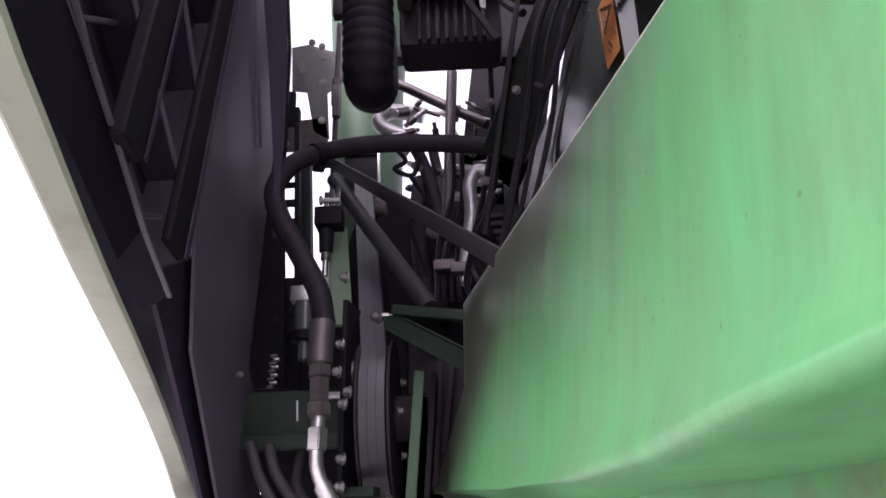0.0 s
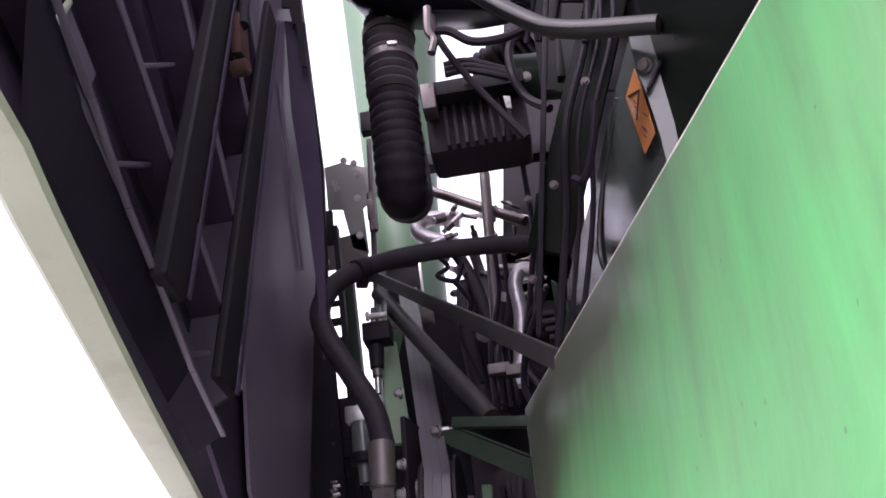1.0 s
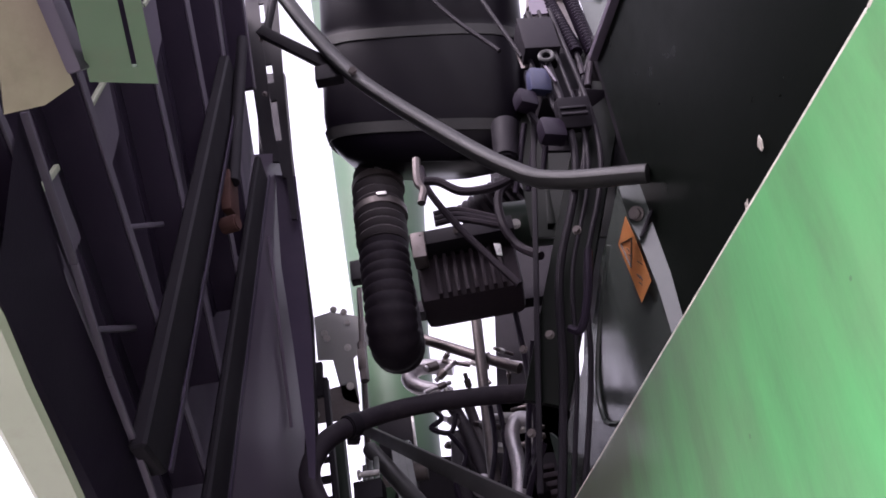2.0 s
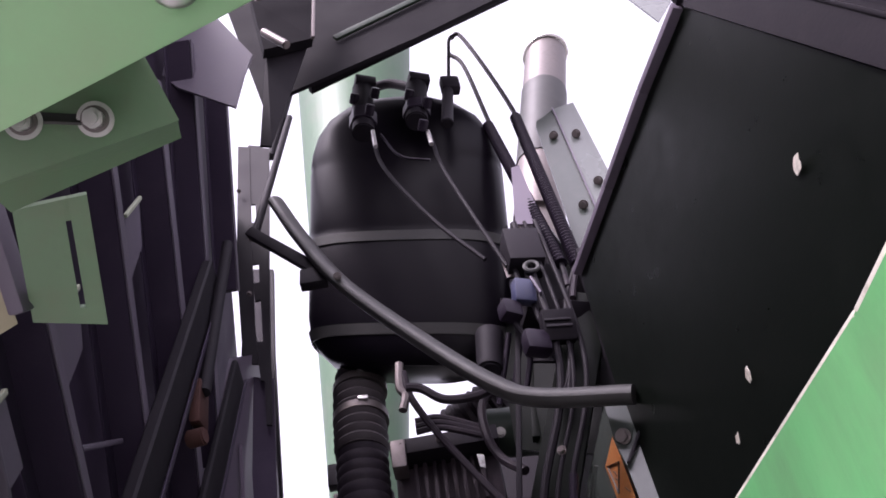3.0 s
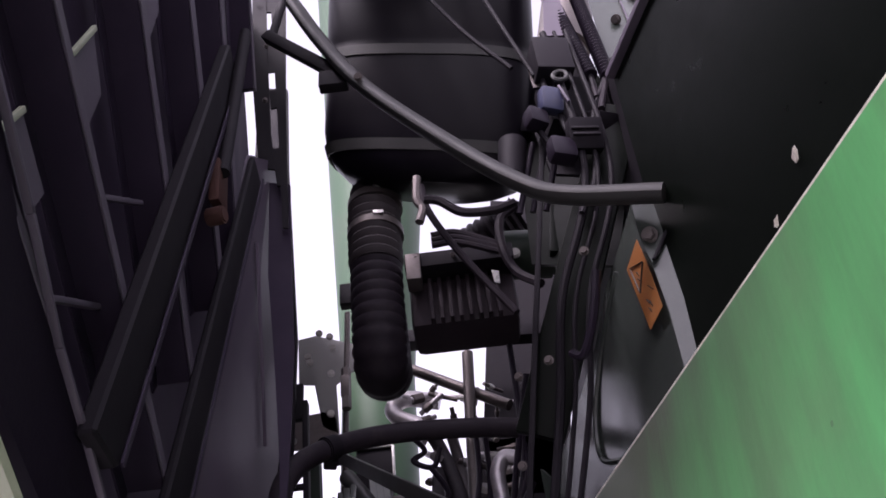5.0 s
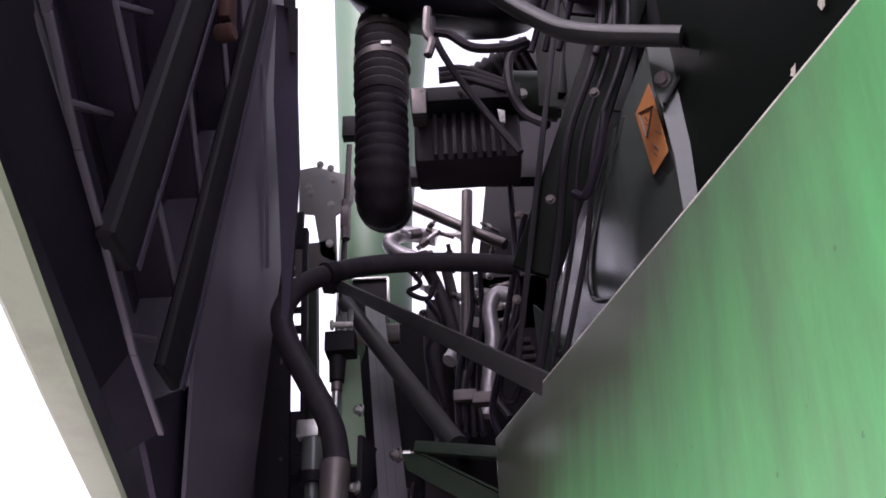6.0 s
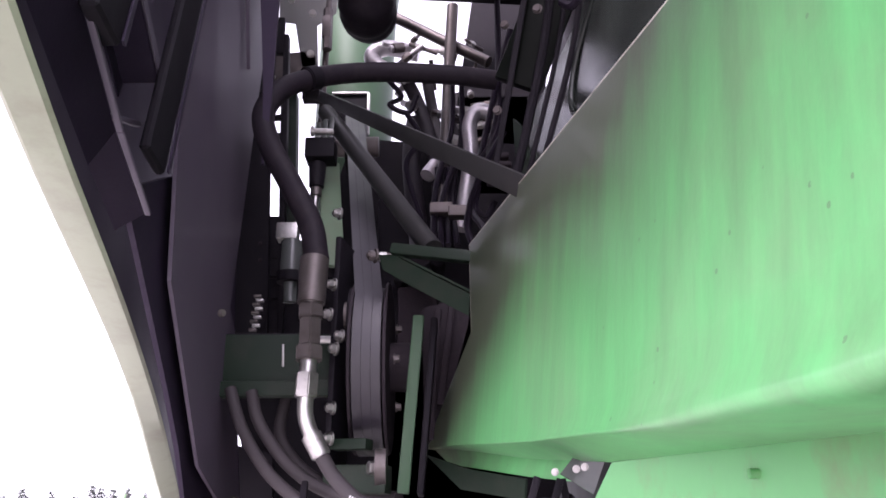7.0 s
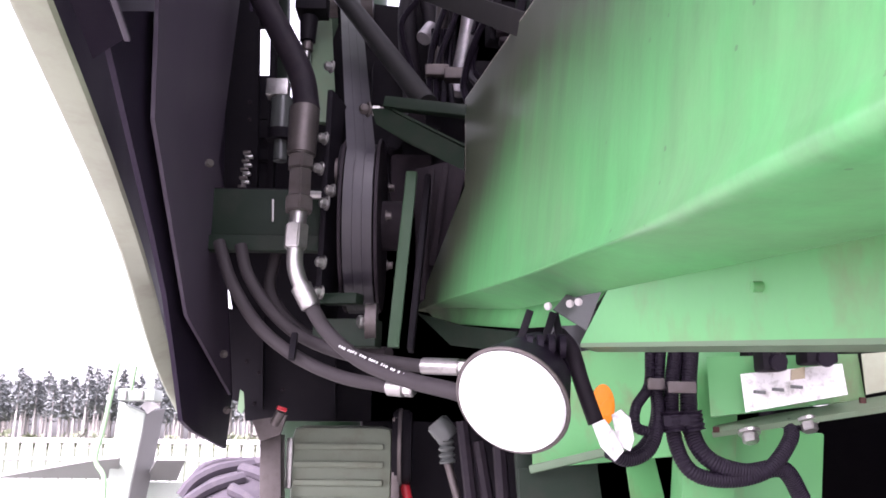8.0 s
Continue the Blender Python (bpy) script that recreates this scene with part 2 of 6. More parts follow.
def beam(p0, p1, w, h, up=(0, 0, 1), bevel=0.003):
    """A bar from p0 to p1; h is its size towards up, w across."""
    bm = bmesh.new()
    length = (Vector(p1) - Vector(p0)).length
    bmesh.ops.create_cube(bm, size=1, matrix=Matrix.Diagonal((w, h, length, 1)))
    bevelled(bm, min(bevel, w * 0.3, h * 0.3))
    m = basis(p0, p1, up).to_4x4()
    m.translation = (Vector(p0) + Vector(p1)) / 2
    bm.transform(m)
    return bm


def block(c, size, turn=0, bevel=0.004, tilt=0, lean=0):
    bm = bmesh.new()
    bmesh.ops.create_cube(bm, size=1, matrix=Matrix.Diagonal((*size, 1)))
    bevelled(bm, min(bevel, min(size) * 0.3))
    bm.transform(pose(*c, tilt, lean, turn))
    return bm


def rod(p0, p1, r0, r1=None, seg=20, bevel=0.0):
    bm = bmesh.new()
    length = (Vector(p1) - Vector(p0)).length
    bmesh.ops.create_cone(bm, cap_ends=True, segments=seg, radius1=r0, radius2=r0 if r1 is None else r1, depth=length)
    if bevel:
        rims = [e for e in bm.edges if len(e.link_faces) == 2 and e.calc_face_angle(0) > 1.0]
        bmesh.ops.bevel(bm, geom=rims, offset=bevel, segments=2, affect="EDGES")
    m = basis(p0, p1).to_4x4()
    m.translation = (Vector(p0) + Vector(p1)) / 2
    bm.transform(m)
    return bm


def curve_points(pts, steps):
    """A smooth line through the given places."""
    p = [Vector(q) for q in pts]
    p = [2 * p[0] - p[1]] + p + [2 * p[-1] - p[-2]]
    out = []
    for i in range(1, len(p) - 2):
        a, b, c, d = p[i - 1:i + 3]
        for k in range(steps):
            t = k / steps
            out.append(0.5 * (2 * b + (c - a) * t + (2 * a - 5 * b + 4 * c - d) * t * t + (3 * b - a - 3 * c + d) * t ** 3))
    return out + [p[-2]]


def tube(pts, r, seg=12, steps=8, ring=0.0, pitch=0.0, flat=1.0):
    """A hose along a smooth line; ring and pitch give it corrugations."""
    line = curve_points(pts, steps)
    if ring:
        far, total = [line[0]], 0.0
        dense = []
        lengths = [(b - a).length for a, b in zip(line, line[1:])]
        total = sum(lengths)
        count = max(4, int(total / pitch * 4))
        at, i, done = 0.0, 0, 0.0
        for k in range(count + 1):
            want = total * k / count
            while i < len(lengths) - 1 and done + lengths[i] < want:
                done += lengths[i]
                i += 1
            dense.append(line[i].lerp(line[i + 1], min(1, (want - done) / max(lengths[i], 1e-9))))
        line = dense
    bm = bmesh.new()
    rows, side = [], None
    for k, p in enumerate(line):
        way = (line[min(k + 1, len(line) - 1)] - line[max(k - 1, 0)]).normalized()
        if side is None:
            side = way.orthogonal().normalized()
        side = (side - way * side.dot(way)).normalized()
        other = way.cross(side)
        rad = r + (ring * (1, 0.3, -1, 0.3)[k % 4] if ring else 0)
        rows.append([bm.verts.new(p + side * math.cos(6.28319 * j / seg) * rad + other * math.sin(6.28319 * j / seg) * rad * flat) for j in range(seg)])
    for a, b in zip(rows, rows[1:]):
        for j in range(seg):
            bm.faces.new((a[j], a[(j + 1) % seg], b[(j + 1) % seg], b[j]))
    bm.faces.new(rows[0])
    bm.faces.new(rows[-1][::-1])
    return bm


def plate(pts, thick, bevel=0.0, away=(0, 0, 1.45)):
    """A flat sheet with the given outline, thickened away from a place."""
    bm = bmesh.new()
    f = bm.faces.new([bm.verts.new(p) for p in pts])
    f.normal_update()
    n = f.normal.copy()
    if n.dot(f.calc_center_median() - Vector(away)) < 0:
        n = -n
    got = bmesh.ops.extrude_face_region(bm, geom=[f])
    bmesh.ops.translate(bm, verts=[v for v in got["geom"] if isinstance(v, bmesh.types.BMVert)], vec=n * thick)
    bmesh.ops.recalc_face_normals(bm, faces=bm.faces)
    return bevelled(bm, bevel, 1)


def hexbolt(p, way, r, length=0.0, washer=True):
    """A hexagon head on a washer, with a stub of thread."""
    p, way = Vector(p), Vector(way).normalized()
    parts = [rod(p + way * r * 0.25, p + way * r * 1.35, r, seg=6, bevel=r * 0.12)]
    if washer:
        parts.append(rod(p - way * r * 0.1, p + way * r * 0.25, r * 1.3, seg=20))
    if length:
        parts.append(rod(p + way * r, p + way * (r + length), r * 0.55, seg=12, bevel=r * 0.08))
    return joined(*parts)


def mid(a, b, t=0.5):
    return tuple(Vector(a).lerp(Vector(b), t))


def off(p, x=0.0, y=0.0, z=0.0):
    return (p[0] + x, p[1] + y, p[2] + z)


# ---- ground and distance ----
def ground():
    bm = bmesh.new()
    bmesh.ops.create_grid(bm, x_segments=40, y_segments=40, size=900)
    return single("ground", bm, YARD, "pale concrete farmyard with rough grass reaching the horizon", "ground", kind="structure")


ground()


def forest():
    """Far conifers: bare trunks below, ragged crowns of drooping tufts above."""
    rnd = random.Random(4)
    wood, leaf = bmesh.new(), bmesh.new()
    verts, faces = [], []
    for k in range(520):
        x, y = rnd.uniform(-190, 40), rnd.uniform(190, 240)
        h = rnd.uniform(13, 17.5)
        lean = rnd.uniform(-0.4, 0.4)
        me = bpy.data.meshes.new("tmp")
        w = rod((x, y, 0), (x + lean, y, h * 0.95), 0.36, 0.06, 6)
        w.to_mesh(me)
        w.free()
        wood.from_mesh(me)
        bpy.data.meshes.remove(me)
        start = rnd.uniform(0.42, 0.58)
        for j in range(300):
            up = start + (1 - start) * rnd.random() ** 1.2
            reach = (1.12 - up) * 4.4 * rnd.uniform(0.2, 1.1) + 0.15
            a = rnd.uniform(0, 6.283)
            c = Vector((x + lean * up + math.cos(a) * reach * 0.7, y + math.sin(a) * reach * 0.7, h * up))
            s = rnd.uniform(0.25, 0.8)
            d = Vector((math.cos(a), math.sin(a), rnd.uniform(-0.8, 0.8))) * s
            e = Vector((-math.sin(a), math.cos(a), rnd.uniform(-0.5, 0.5))) * s * 0.5
            m = len(verts)
            verts += [c - d * 0.6, c + e, c + d, c - e]
            faces.append((m, m + 1, m + 2, m + 3))
    me = bpy.data.meshes.new("tmp")
    me.from_pydata(verts, [], faces)
    leaf.from_mesh(me)
    bpy.data.meshes.remove(me)
    root = thing("forest", (-60, 200, 0), "far conifer wood with bare trunks and ragged crowns", "trees", kind="stuff")
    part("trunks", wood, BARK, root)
    part("crowns", leaf, HAZY_NEEDLES, root)


forest()


def shrubs():
    rnd = random.Random(9)
    bm = bmesh.new()
    for k in range(60):
        cx, cy, cz, r = rnd.uniform(-120, 20), rnd.uniform(150, 180), 0, rnd.uniform(1.6, 4.5)
        for j in range(90):
            d = Vector((rnd.gauss(0, 1), rnd.gauss(0, 1), abs(rnd.gauss(0, 1)))).normalized() * r * rnd.uniform(0.6, 1)
            c = Vector((cx, cy, cz)) + d
            s = rnd.uniform(0.3, 0.7)
            a, b = Vector((rnd.uniform(-1, 1), rnd.uniform(-1, 1), rnd.uniform(-1, 1))) * s, Vector((rnd.uniform(-1, 1), rnd.uniform(-1, 1), rnd.uniform(-1, 1))) * s
            bm.faces.new([bm.verts.new(q) for q in (c - a, c + b, c + a, c - b)])
    single("shrubs", bm, SHRUB, "pale green shrubs along the edge of the wood", "shrubs", kind="stuff")


shrubs()


def fence():
    root = thing("fence", (-10, 26, 0), "white slatted boundary fence across the yard", "fence")
    part("top_rail", beam((-24, 26, 1.40), (12, 26, 1.40), 0.07, 0.13), FENCE_PAINT, root)
    part("lower_rail", beam((-24, 25.98, 0.89), (12, 25.98, 0.89), 0.07, 0.09), FENCE_PAINT, root)
    parts = {}
    for k in range(90):
        x = -23.8 + 0.40 * k
        for name, bm in (("slat", lambda: beam((-23.8, 26.04, 0.935), (-23.8, 26.04, 1.335), 0.32, 0.02, up=(0, 1, 0))), ("lower_slat", lambda: beam((-23.8, 26.03, 0.02), (-23.8, 26.03, 0.845), 0.32, 0.02, up=(0, 1, 0)))):
            if name not in parts:
                parts[name] = part(name, bm(), FENCE_PAINT, root)
            else:
                one = parts[name].copy()
                scene.collection.objects.link(one)
                one.location.x = 0.40 * k


fence()


def yard_trailer():
    """The pale machine beyond the shield: a leaning post, a grey cover and thin stays."""
    root = thing("farm_trailer", (-1.5, 4.6, 0), "pale green farm trailer with a leaning post and a grey cover", "trailer")
    part("post", plate([(-1.564, 4.60, 1.554), (-1.427, 4.60, 1.498), (-1.475, 4.60, 1.114), (-1.60, 4.60, 0.02), (-1.72, 4.60, 0.02), (-1.589, 4.60, 1.113)], 0.05, 0.004), MACHINE_PALE, root)
    part("post_side", plate([(-1.424, 4.605, 1.499), (-1.361, 4.70, 1.526), (-1.400, 4.72, 1.367), (-1.50, 4.75, 0.6), (-1.53, 4.61, 0.6), (-1.471, 4.605, 1.113)], 0.01), SHEET_GREY, root)
    cap = part("cap", block((-1.452, 4.58, 1.584), (0.18, 0.14, 0.055), bevel=0.006), MACHINE_PALE, root)
    for x in (-1.50, -1.418):
        part("cap_clip", block((x, 4.503, 1.582), (0.012, 0.012, 0.045), bevel=0.002), SHEET_GREY, cap)
    part("gusset", plate([(-1.428, 4.52, 1.531), (-1.391, 4.52, 1.491), (-1.330, 4.52, 1.531), (-1.403, 4.52, 1.553)], 0.012), SHEET_GREY, root)
    part("stay", tube([(-1.512, 4.4, 1.73), (-1.555, 4.4, 1.416), (-1.577, 4.4, 1.27), (-1.530, 4.4, 1.186), (-1.52, 4.4, 1.0)], 0.011, seg=10), GREEN_PLATE, root)
    part("thin_stay", rod((-1.424, 4.4, 1.715), (-1.455, 4.45, 1.600), 0.007), GREEN_PLATE, root)
    part("cover", plate([(-2.194, 4.70, 1.172), (-1.632, 4.50, 1.264), (-1.50, 4.50, 1.278), (-1.570, 4.70, 1.174)], 0.02), SHEET_GREY, root)
    part("cover", plate([(-1.335, 4.55, 1.269), (-1.196, 4.55, 1.270), (-1.296, 4.78, 1.164), (-1.460, 4.78, 1.163)], 0.02), SHEET_GREY, root)
    part("side_wall", plate([(-3.118, 4.800, 1.165), (-1.25, 4.800, 1.155), (-1.25, 4.8, 0.25), (-3.4, 4.8, 0.25)], 0.05), MACHINE_PALE, root)
    part("axle", rod((-1.7, 4.9, 0.25), (-0.5, 4.9, 0.25), 0.06), DULL_STEEL, root)


yard_trailer()


# ---- low parts ahead ----
def finned_housing():
    """The pale ribbed cover below the belt drive."""
    tl, br = (-0.321, 2.300, 1.408), (-0.073, 2.300, 1.229)
    cx, w, top = (tl[0] + br[0]) / 2, br[0] - tl[0], tl[2]
    root = thing("ribbed_cover", (cx, 2.45, 0.75), "pale grey-green ribbed metal cover with dusty flanks", "cover")
    part("body", block((cx, 2.46, top - 0.24), (w, 0.30, 0.46), bevel=0.03), RIBBED_PAINT, root)
    for k in range(5):
        part("rib", block((cx - w * 0.02, 2.305, top - 0.06 - 0.042 * k), (w * 0.86, 0.02, 0.014), bevel=0.005), RIBBED_PAINT, root)
    part("flange", block((cx + w * 0.53, 2.42, top - 0.14), (0.02, 0.26, 0.3)), DULL_STEEL, root)
    part("latch", block((cx - w * 0.52, 2.34, top - 0.1), (0.015, 0.02, 0.12)), STEEL, root)
    part("leg", block((cx, 2.46, top - 0.6), (0.12, 0.12, 0.5)), BLACK, root)
    part("foot", block((cx, 2.46, 0.41), (0.3, 0.3, 0.82)), BLACK, root)


finned_housing()


# ---- the raised side shield ----
# the rim sinks and flares outwards towards the far end: inner and outer edge, x y z
RIM_INNER = [(-0.26, -0.7, 1.96), (-0.26, 0.0, 1.93), (-0.275, 0.4, 1.901), (-0.311, 0.6, 1.877), (-0.352, 0.8, 1.853), (-0.392, 1.0, 1.83), (-0.427, 1.2, 1.804), (-0.463, 1.4, 1.777), (-0.5, 1.6, 1.746), (-0.538, 1.8, 1.712), (-0.578, 2.0, 1.675), (-0.619, 2.2, 1.635), (-0.66, 2.4, 1.593), (-0.702, 2.6, 1.549), (-0.745, 2.8, 1.505), (-0.792, 3.03, 1.452), (-0.844, 3.27, 1.41)]
RIM_OUTER = [(-0.307, -0.7, 1.96), (-0.307, 0.0, 1.935), (-0.322, 0.4, 1.903), (-0.357, 0.6, 1.873), (-0.398, 0.8, 1.85), (-0.44, 1.0, 1.829), (-0.478, 1.2, 1.807), (-0.513, 1.4, 1.78), (-0.548, 1.6, 1.748), (-0.585, 1.8, 1.71), (-0.626, 2.0, 1.668), (-0.667, 2.2, 1.622), (-0.707, 2.4, 1.577), (-0.745, 2.6, 1.536), (-0.781, 2.8, 1.5), (-0.816, 3.0, 1.468), (-0.849, 3.2, 1.432)]


def prism(a, b, u, v, bevel=0.002):
    """A bar from a to b whose section is spanned by the vectors u and v."""
    a, b, u, v = Vector(a), Vector(b), Vector(u), Vector(v)
    bm = bmesh.new()
    low, high = [[bm.verts.new(q) for q in (p, p + u, p + u + v, p + v)] for p in (a, b)]
    bm.faces.new(low)
    bm.faces.new(high)
    for k in range(4):
        bm.faces.new((low[k], low[(k + 1) % 4], high[(k + 1) % 4], high[k]))
    bmesh.ops.recalc_face_normals(bm, faces=bm.faces)
    return bevelled(bm, bevel, 1)


def on_frame(y, z, proud=0.0):
    """A place on the front of the shield's inner frame."""
    return (-0.282 - 0.07 * y + proud, y, z)


def side_shield():
    root = thing("side_shield", (-0.365, 0.6, 1.3), "opened dark grey side shield, veil-tinted plum, with ribbed inner frame and pale rim", "machine shield")
    # skin
    bm = bmesh.new()
    inner, outer = curve_points(RIM_INNER, 2), curve_points(RIM_OUTER, 2)
    levels = 8
    grid = []
    for p in inner:
        col = []
        for k in range(levels + 1):
            z = p.z + (3.9 - p.z) * (k / levels) ** 1.3
            back = min(p.x, -0.33 - 0.07 * p.y) - 0.02
            f = min(1, k / 2)
            col.append(bm.verts.new((p.x - 0.004 + (back - p.x) * f, p.y, z + 0.004)))
        grid.append(col)
    for a, b in zip(grid, grid[1:]):
        for k in range(levels):
            bm.faces.new((a[k], a[k + 1], b[k + 1], b[k]))
    bmesh.ops.solidify(bm, geom=bm.faces[:], thickness=0.01)
    part("skin", bm, SHIELD, root)
    # rim flange
    bm = bmesh.new()
    rows = []
    for p, q in zip(inner, outer):
        rows.append([bm.verts.new(v) for v in (off(q, 0, 0, 0.016), off(q, 0, 0, 0.002), off(q, 0.006, 0, -0.002), off(p, -0.005, 0, -0.002), off(p, 0, 0, 0.003), off(p, -0.008, 0, 0.016))])
    for a, b in zip(rows, rows[1:]):
        for j in range(6):
            bm.faces.new((a[j], a[(j + 1) % 6], b[(j + 1) % 6], b[j]))
    bm.faces.new(rows[0])
    bm.faces.new(rows[-1][::-1])
    part("rim", bm, OLIVE, root, "pale grey-green edge flange with scratches")
    part("end_sheet", plate([(-0.406, 1.458, 1.661), (-0.414, 1.566, 1.588), (-0.421, 1.666, 1.491), (-0.427, 1.758, 1.391), (-0.435, 1.865, 1.374), (-0.462, 2.252, 1.341), (-0.465, 2.298, 1.467), (-0.443, 1.993, 1.903), (-0.437, 1.904, 2.274), (-0.383, 1.128, 1.863), (-0.388, 1.205, 1.817), (-0.395, 1.304, 1.756)], 0.008), SHIELD, root)
    # smooth liner sheet at the far end
    part("liner", plate([(-0.386, 1.454, 3.016), (-0.413, 1.845, 3.412), (-0.434, 2.148, 2.994), (-0.425, 2.010, 2.597), (-0.412, 1.823, 1.904), (-0.416, 1.891, 1.872), (-0.434, 2.148, 1.460), (-0.399, 1.640, 1.566), (-0.377, 1.331, 1.803), (-0.374, 1.279, 2.088)], 0.006), LINER, root)
    part("liner_flange", plate([(-0.361, 1.240, 2.068), (-0.363, 1.271, 2.082), (-0.375, 1.447, 3.007), (-0.373, 1.410, 2.970)], 0.012), SHIELD_PALE, root)
    part("liner_seam", beam((-0.384, 1.545, 2.826), (-0.400, 1.774, 2.436), 0.012, 0.008, up=(1, 0, 0)), LINER, root)
    # long ribs of the inner frame: a deep wall with a paler folded front
    for a, b, w in (((0.38, 2.115), (0.811, 1.969), 0.014), ((0.40, 2.36), (1.15, 2.03), 0.020), ((0.55, 2.69), (1.20, 2.23), 0.026), ((0.70, 2.99), (1.33, 2.47), 0.038),
                    ((0.80, 3.36), (1.40, 2.66), 0.034), ((1.00, 3.75), (1.40, 3.20), 0.026)):
        p, q = Vector(on_frame(*a)), Vector(on_frame(*b))
        way = (q - p).normalized()
        side = Vector((-0.07, -way.z, way.y)).normalized()
        rib = part("rib", prism(p, q, Vector((-0.052, 0, 0)), side * w), SHIELD, root)
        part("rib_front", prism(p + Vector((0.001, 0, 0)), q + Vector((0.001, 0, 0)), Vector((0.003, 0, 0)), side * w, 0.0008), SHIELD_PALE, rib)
        part("rib_flange", prism(p + Vector((-0.049, 0, 0)), q + Vector((-0.049, 0, 0)), Vector((-0.003, 0, 0)), side * -0.03, 0.0008), SHIELD, rib)
    # stiffener plates between the ribs, each with a bright turned lip
    for a, b, c, d in (((0.590, 2.098), (0.618, 2.169), (0.70, 2.136), (0.677, 2.062)), ((0.665, 2.322), (0.694, 2.417), (0.755, 2.365), (0.745, 2.285)), ((0.767, 2.667), (0.80, 2.763), (0.856, 2.70), (0.845, 2.60))):
        g = part("gusset", plate([on_frame(*q, proud=-0.02) for q in (a, b, c, d)], 0.004), SHIELD_PALE, root)
        part("gusset_lip", beam(on_frame(*a, proud=-0.018), on_frame(*b, proud=-0.018), 0.006, 0.007), OLIVE, g)
    for a, b in (((0.755, 2.048), (0.895, 2.143)), ((0.835, 2.267), (0.955, 2.375)), ((1.059, 1.931), (1.173, 1.98))):
        part("pocket_lip", beam(on_frame(*a, proud=-0.03), on_frame(*b, proud=-0.03), 0.008, 0.012, up=(1, 0, 0)), SHIELD_PALE, root)
    # slanting frame bars
    for a, b, w, proud in (((1.095, 2.945), (0.835, 1.935), 0.080, 0.022), ((1.405, 2.96), (1.085, 1.90), 0.085, 0.014)):
        p, q = Vector(on_frame(*a, proud=0.003)), Vector(on_frame(*b, proud=0.003))
        bar = part("frame_bar", prism(p, q, Vector((proud, 0, 0)), Vector((-0.07 * w, w, 0)), 0.004), BLACK, root)
        part("bar_edge", prism(p + Vector((proud, w * 0.84, 0)), q + Vector((proud, w * 0.84, 0)), Vector((0.003, 0, 0)), Vector((-0.001, w * 0.14, 0)), 0.0008), SHIELD, bar)
    # broad lower flange between the rim and the pockets
    inner = [(-0.300, 0.50, 1.905), (-0.328, 0.66, 1.885), (-0.361, 0.85, 1.862), (-0.391, 1.02, 1.845), (-0.415, 1.18, 1.825)]
    upper = [on_frame(1.145, 1.834), on_frame(1.0, 1.878), on_frame(0.864, 1.939), on_frame(0.757, 1.982), on_frame(0.643, 2.048), on_frame(0.50, 2.12)]
    bm = bmesh.new()
    ends = [upper[-1], upper[-2], upper[-4], upper[-5], upper[-6]]
    low, high = [bm.verts.new(off(q, 0.006)) for q in inner], [bm.verts.new(off(q, 0.002)) for q in ends]
    for k in range(4):
        bm.faces.new((low[k], low[k + 1], high[k + 1], high[k]))
    bmesh.ops.solidify(bm, geom=bm.faces[:], thickness=0.004)
    flange = part("lower_flange", bm, SHIELD, root)
    for a, b in zip(upper, upper[1:]):
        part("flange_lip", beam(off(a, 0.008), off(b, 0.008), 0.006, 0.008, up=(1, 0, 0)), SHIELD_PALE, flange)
    strut = part("gas_strut", rod((-0.325, 1.150, 3.059), (-0.325, 1.120, 2.600), 0.012), BLACK, root, "black gas strut")
    part("strut_bracket", block((-0.336, 1.135, 2.585), (0.02, 0.055, 0.085), bevel=0.006, tilt=15), RUST, strut, "brown corroded strut bracket")
    part("strut_eye", rod((-0.318, 1.135, 2.515), (-0.350, 1.140, 2.515), 0.016, bevel=0.003), RUST, strut)
    # far end rail with its long holes
    rail = part("end_rail", plate([(-0.506, 1.63, 4.263), (-0.463, 1.63, 4.246), (-0.425, 1.63, 3.675), (-0.397, 1.63, 3.310), (-0.379, 1.63, 3.157), (-0.422, 1.63, 3.170), (-0.466, 1.63, 3.581)], 0.006), BLACK, root)
    part("end_rail", plate([(-0.421, 1.63, 4.229), (-0.391, 1.63, 4.217), (-0.378, 1.63, 3.898), (-0.365, 1.63, 3.547), (-0.354, 1.63, 3.303), (-0.336, 1.63, 2.942), (-0.350, 1.63, 2.946), (-0.371, 1.63, 3.232), (-0.392, 1.63, 3.492), (-0.424, 1.63, 3.883)], 0.006), BLACK, root)
    for a, b, c, d in (((-0.470, 1.632, 4.264), (-0.417, 1.632, 4.242), (-0.422, 1.632, 3.889), (-0.449, 1.632, 3.892)),
                       ((-0.441, 1.632, 3.791), (-0.416, 1.632, 3.788), (-0.397, 1.632, 3.578), (-0.419, 1.632, 3.578)),
                       ((-0.412, 1.632, 3.491), (-0.390, 1.632, 3.491), (-0.386, 1.632, 3.412), (-0.402, 1.632, 3.410)),
                       ((-0.393, 1.632, 3.245), (-0.370, 1.632, 3.239), (-0.355, 1.632, 3.093), (-0.371, 1.632, 3.098))):
        part("rail_bridge", plate([a, b, c, d], 0.006), BLACK, rail)
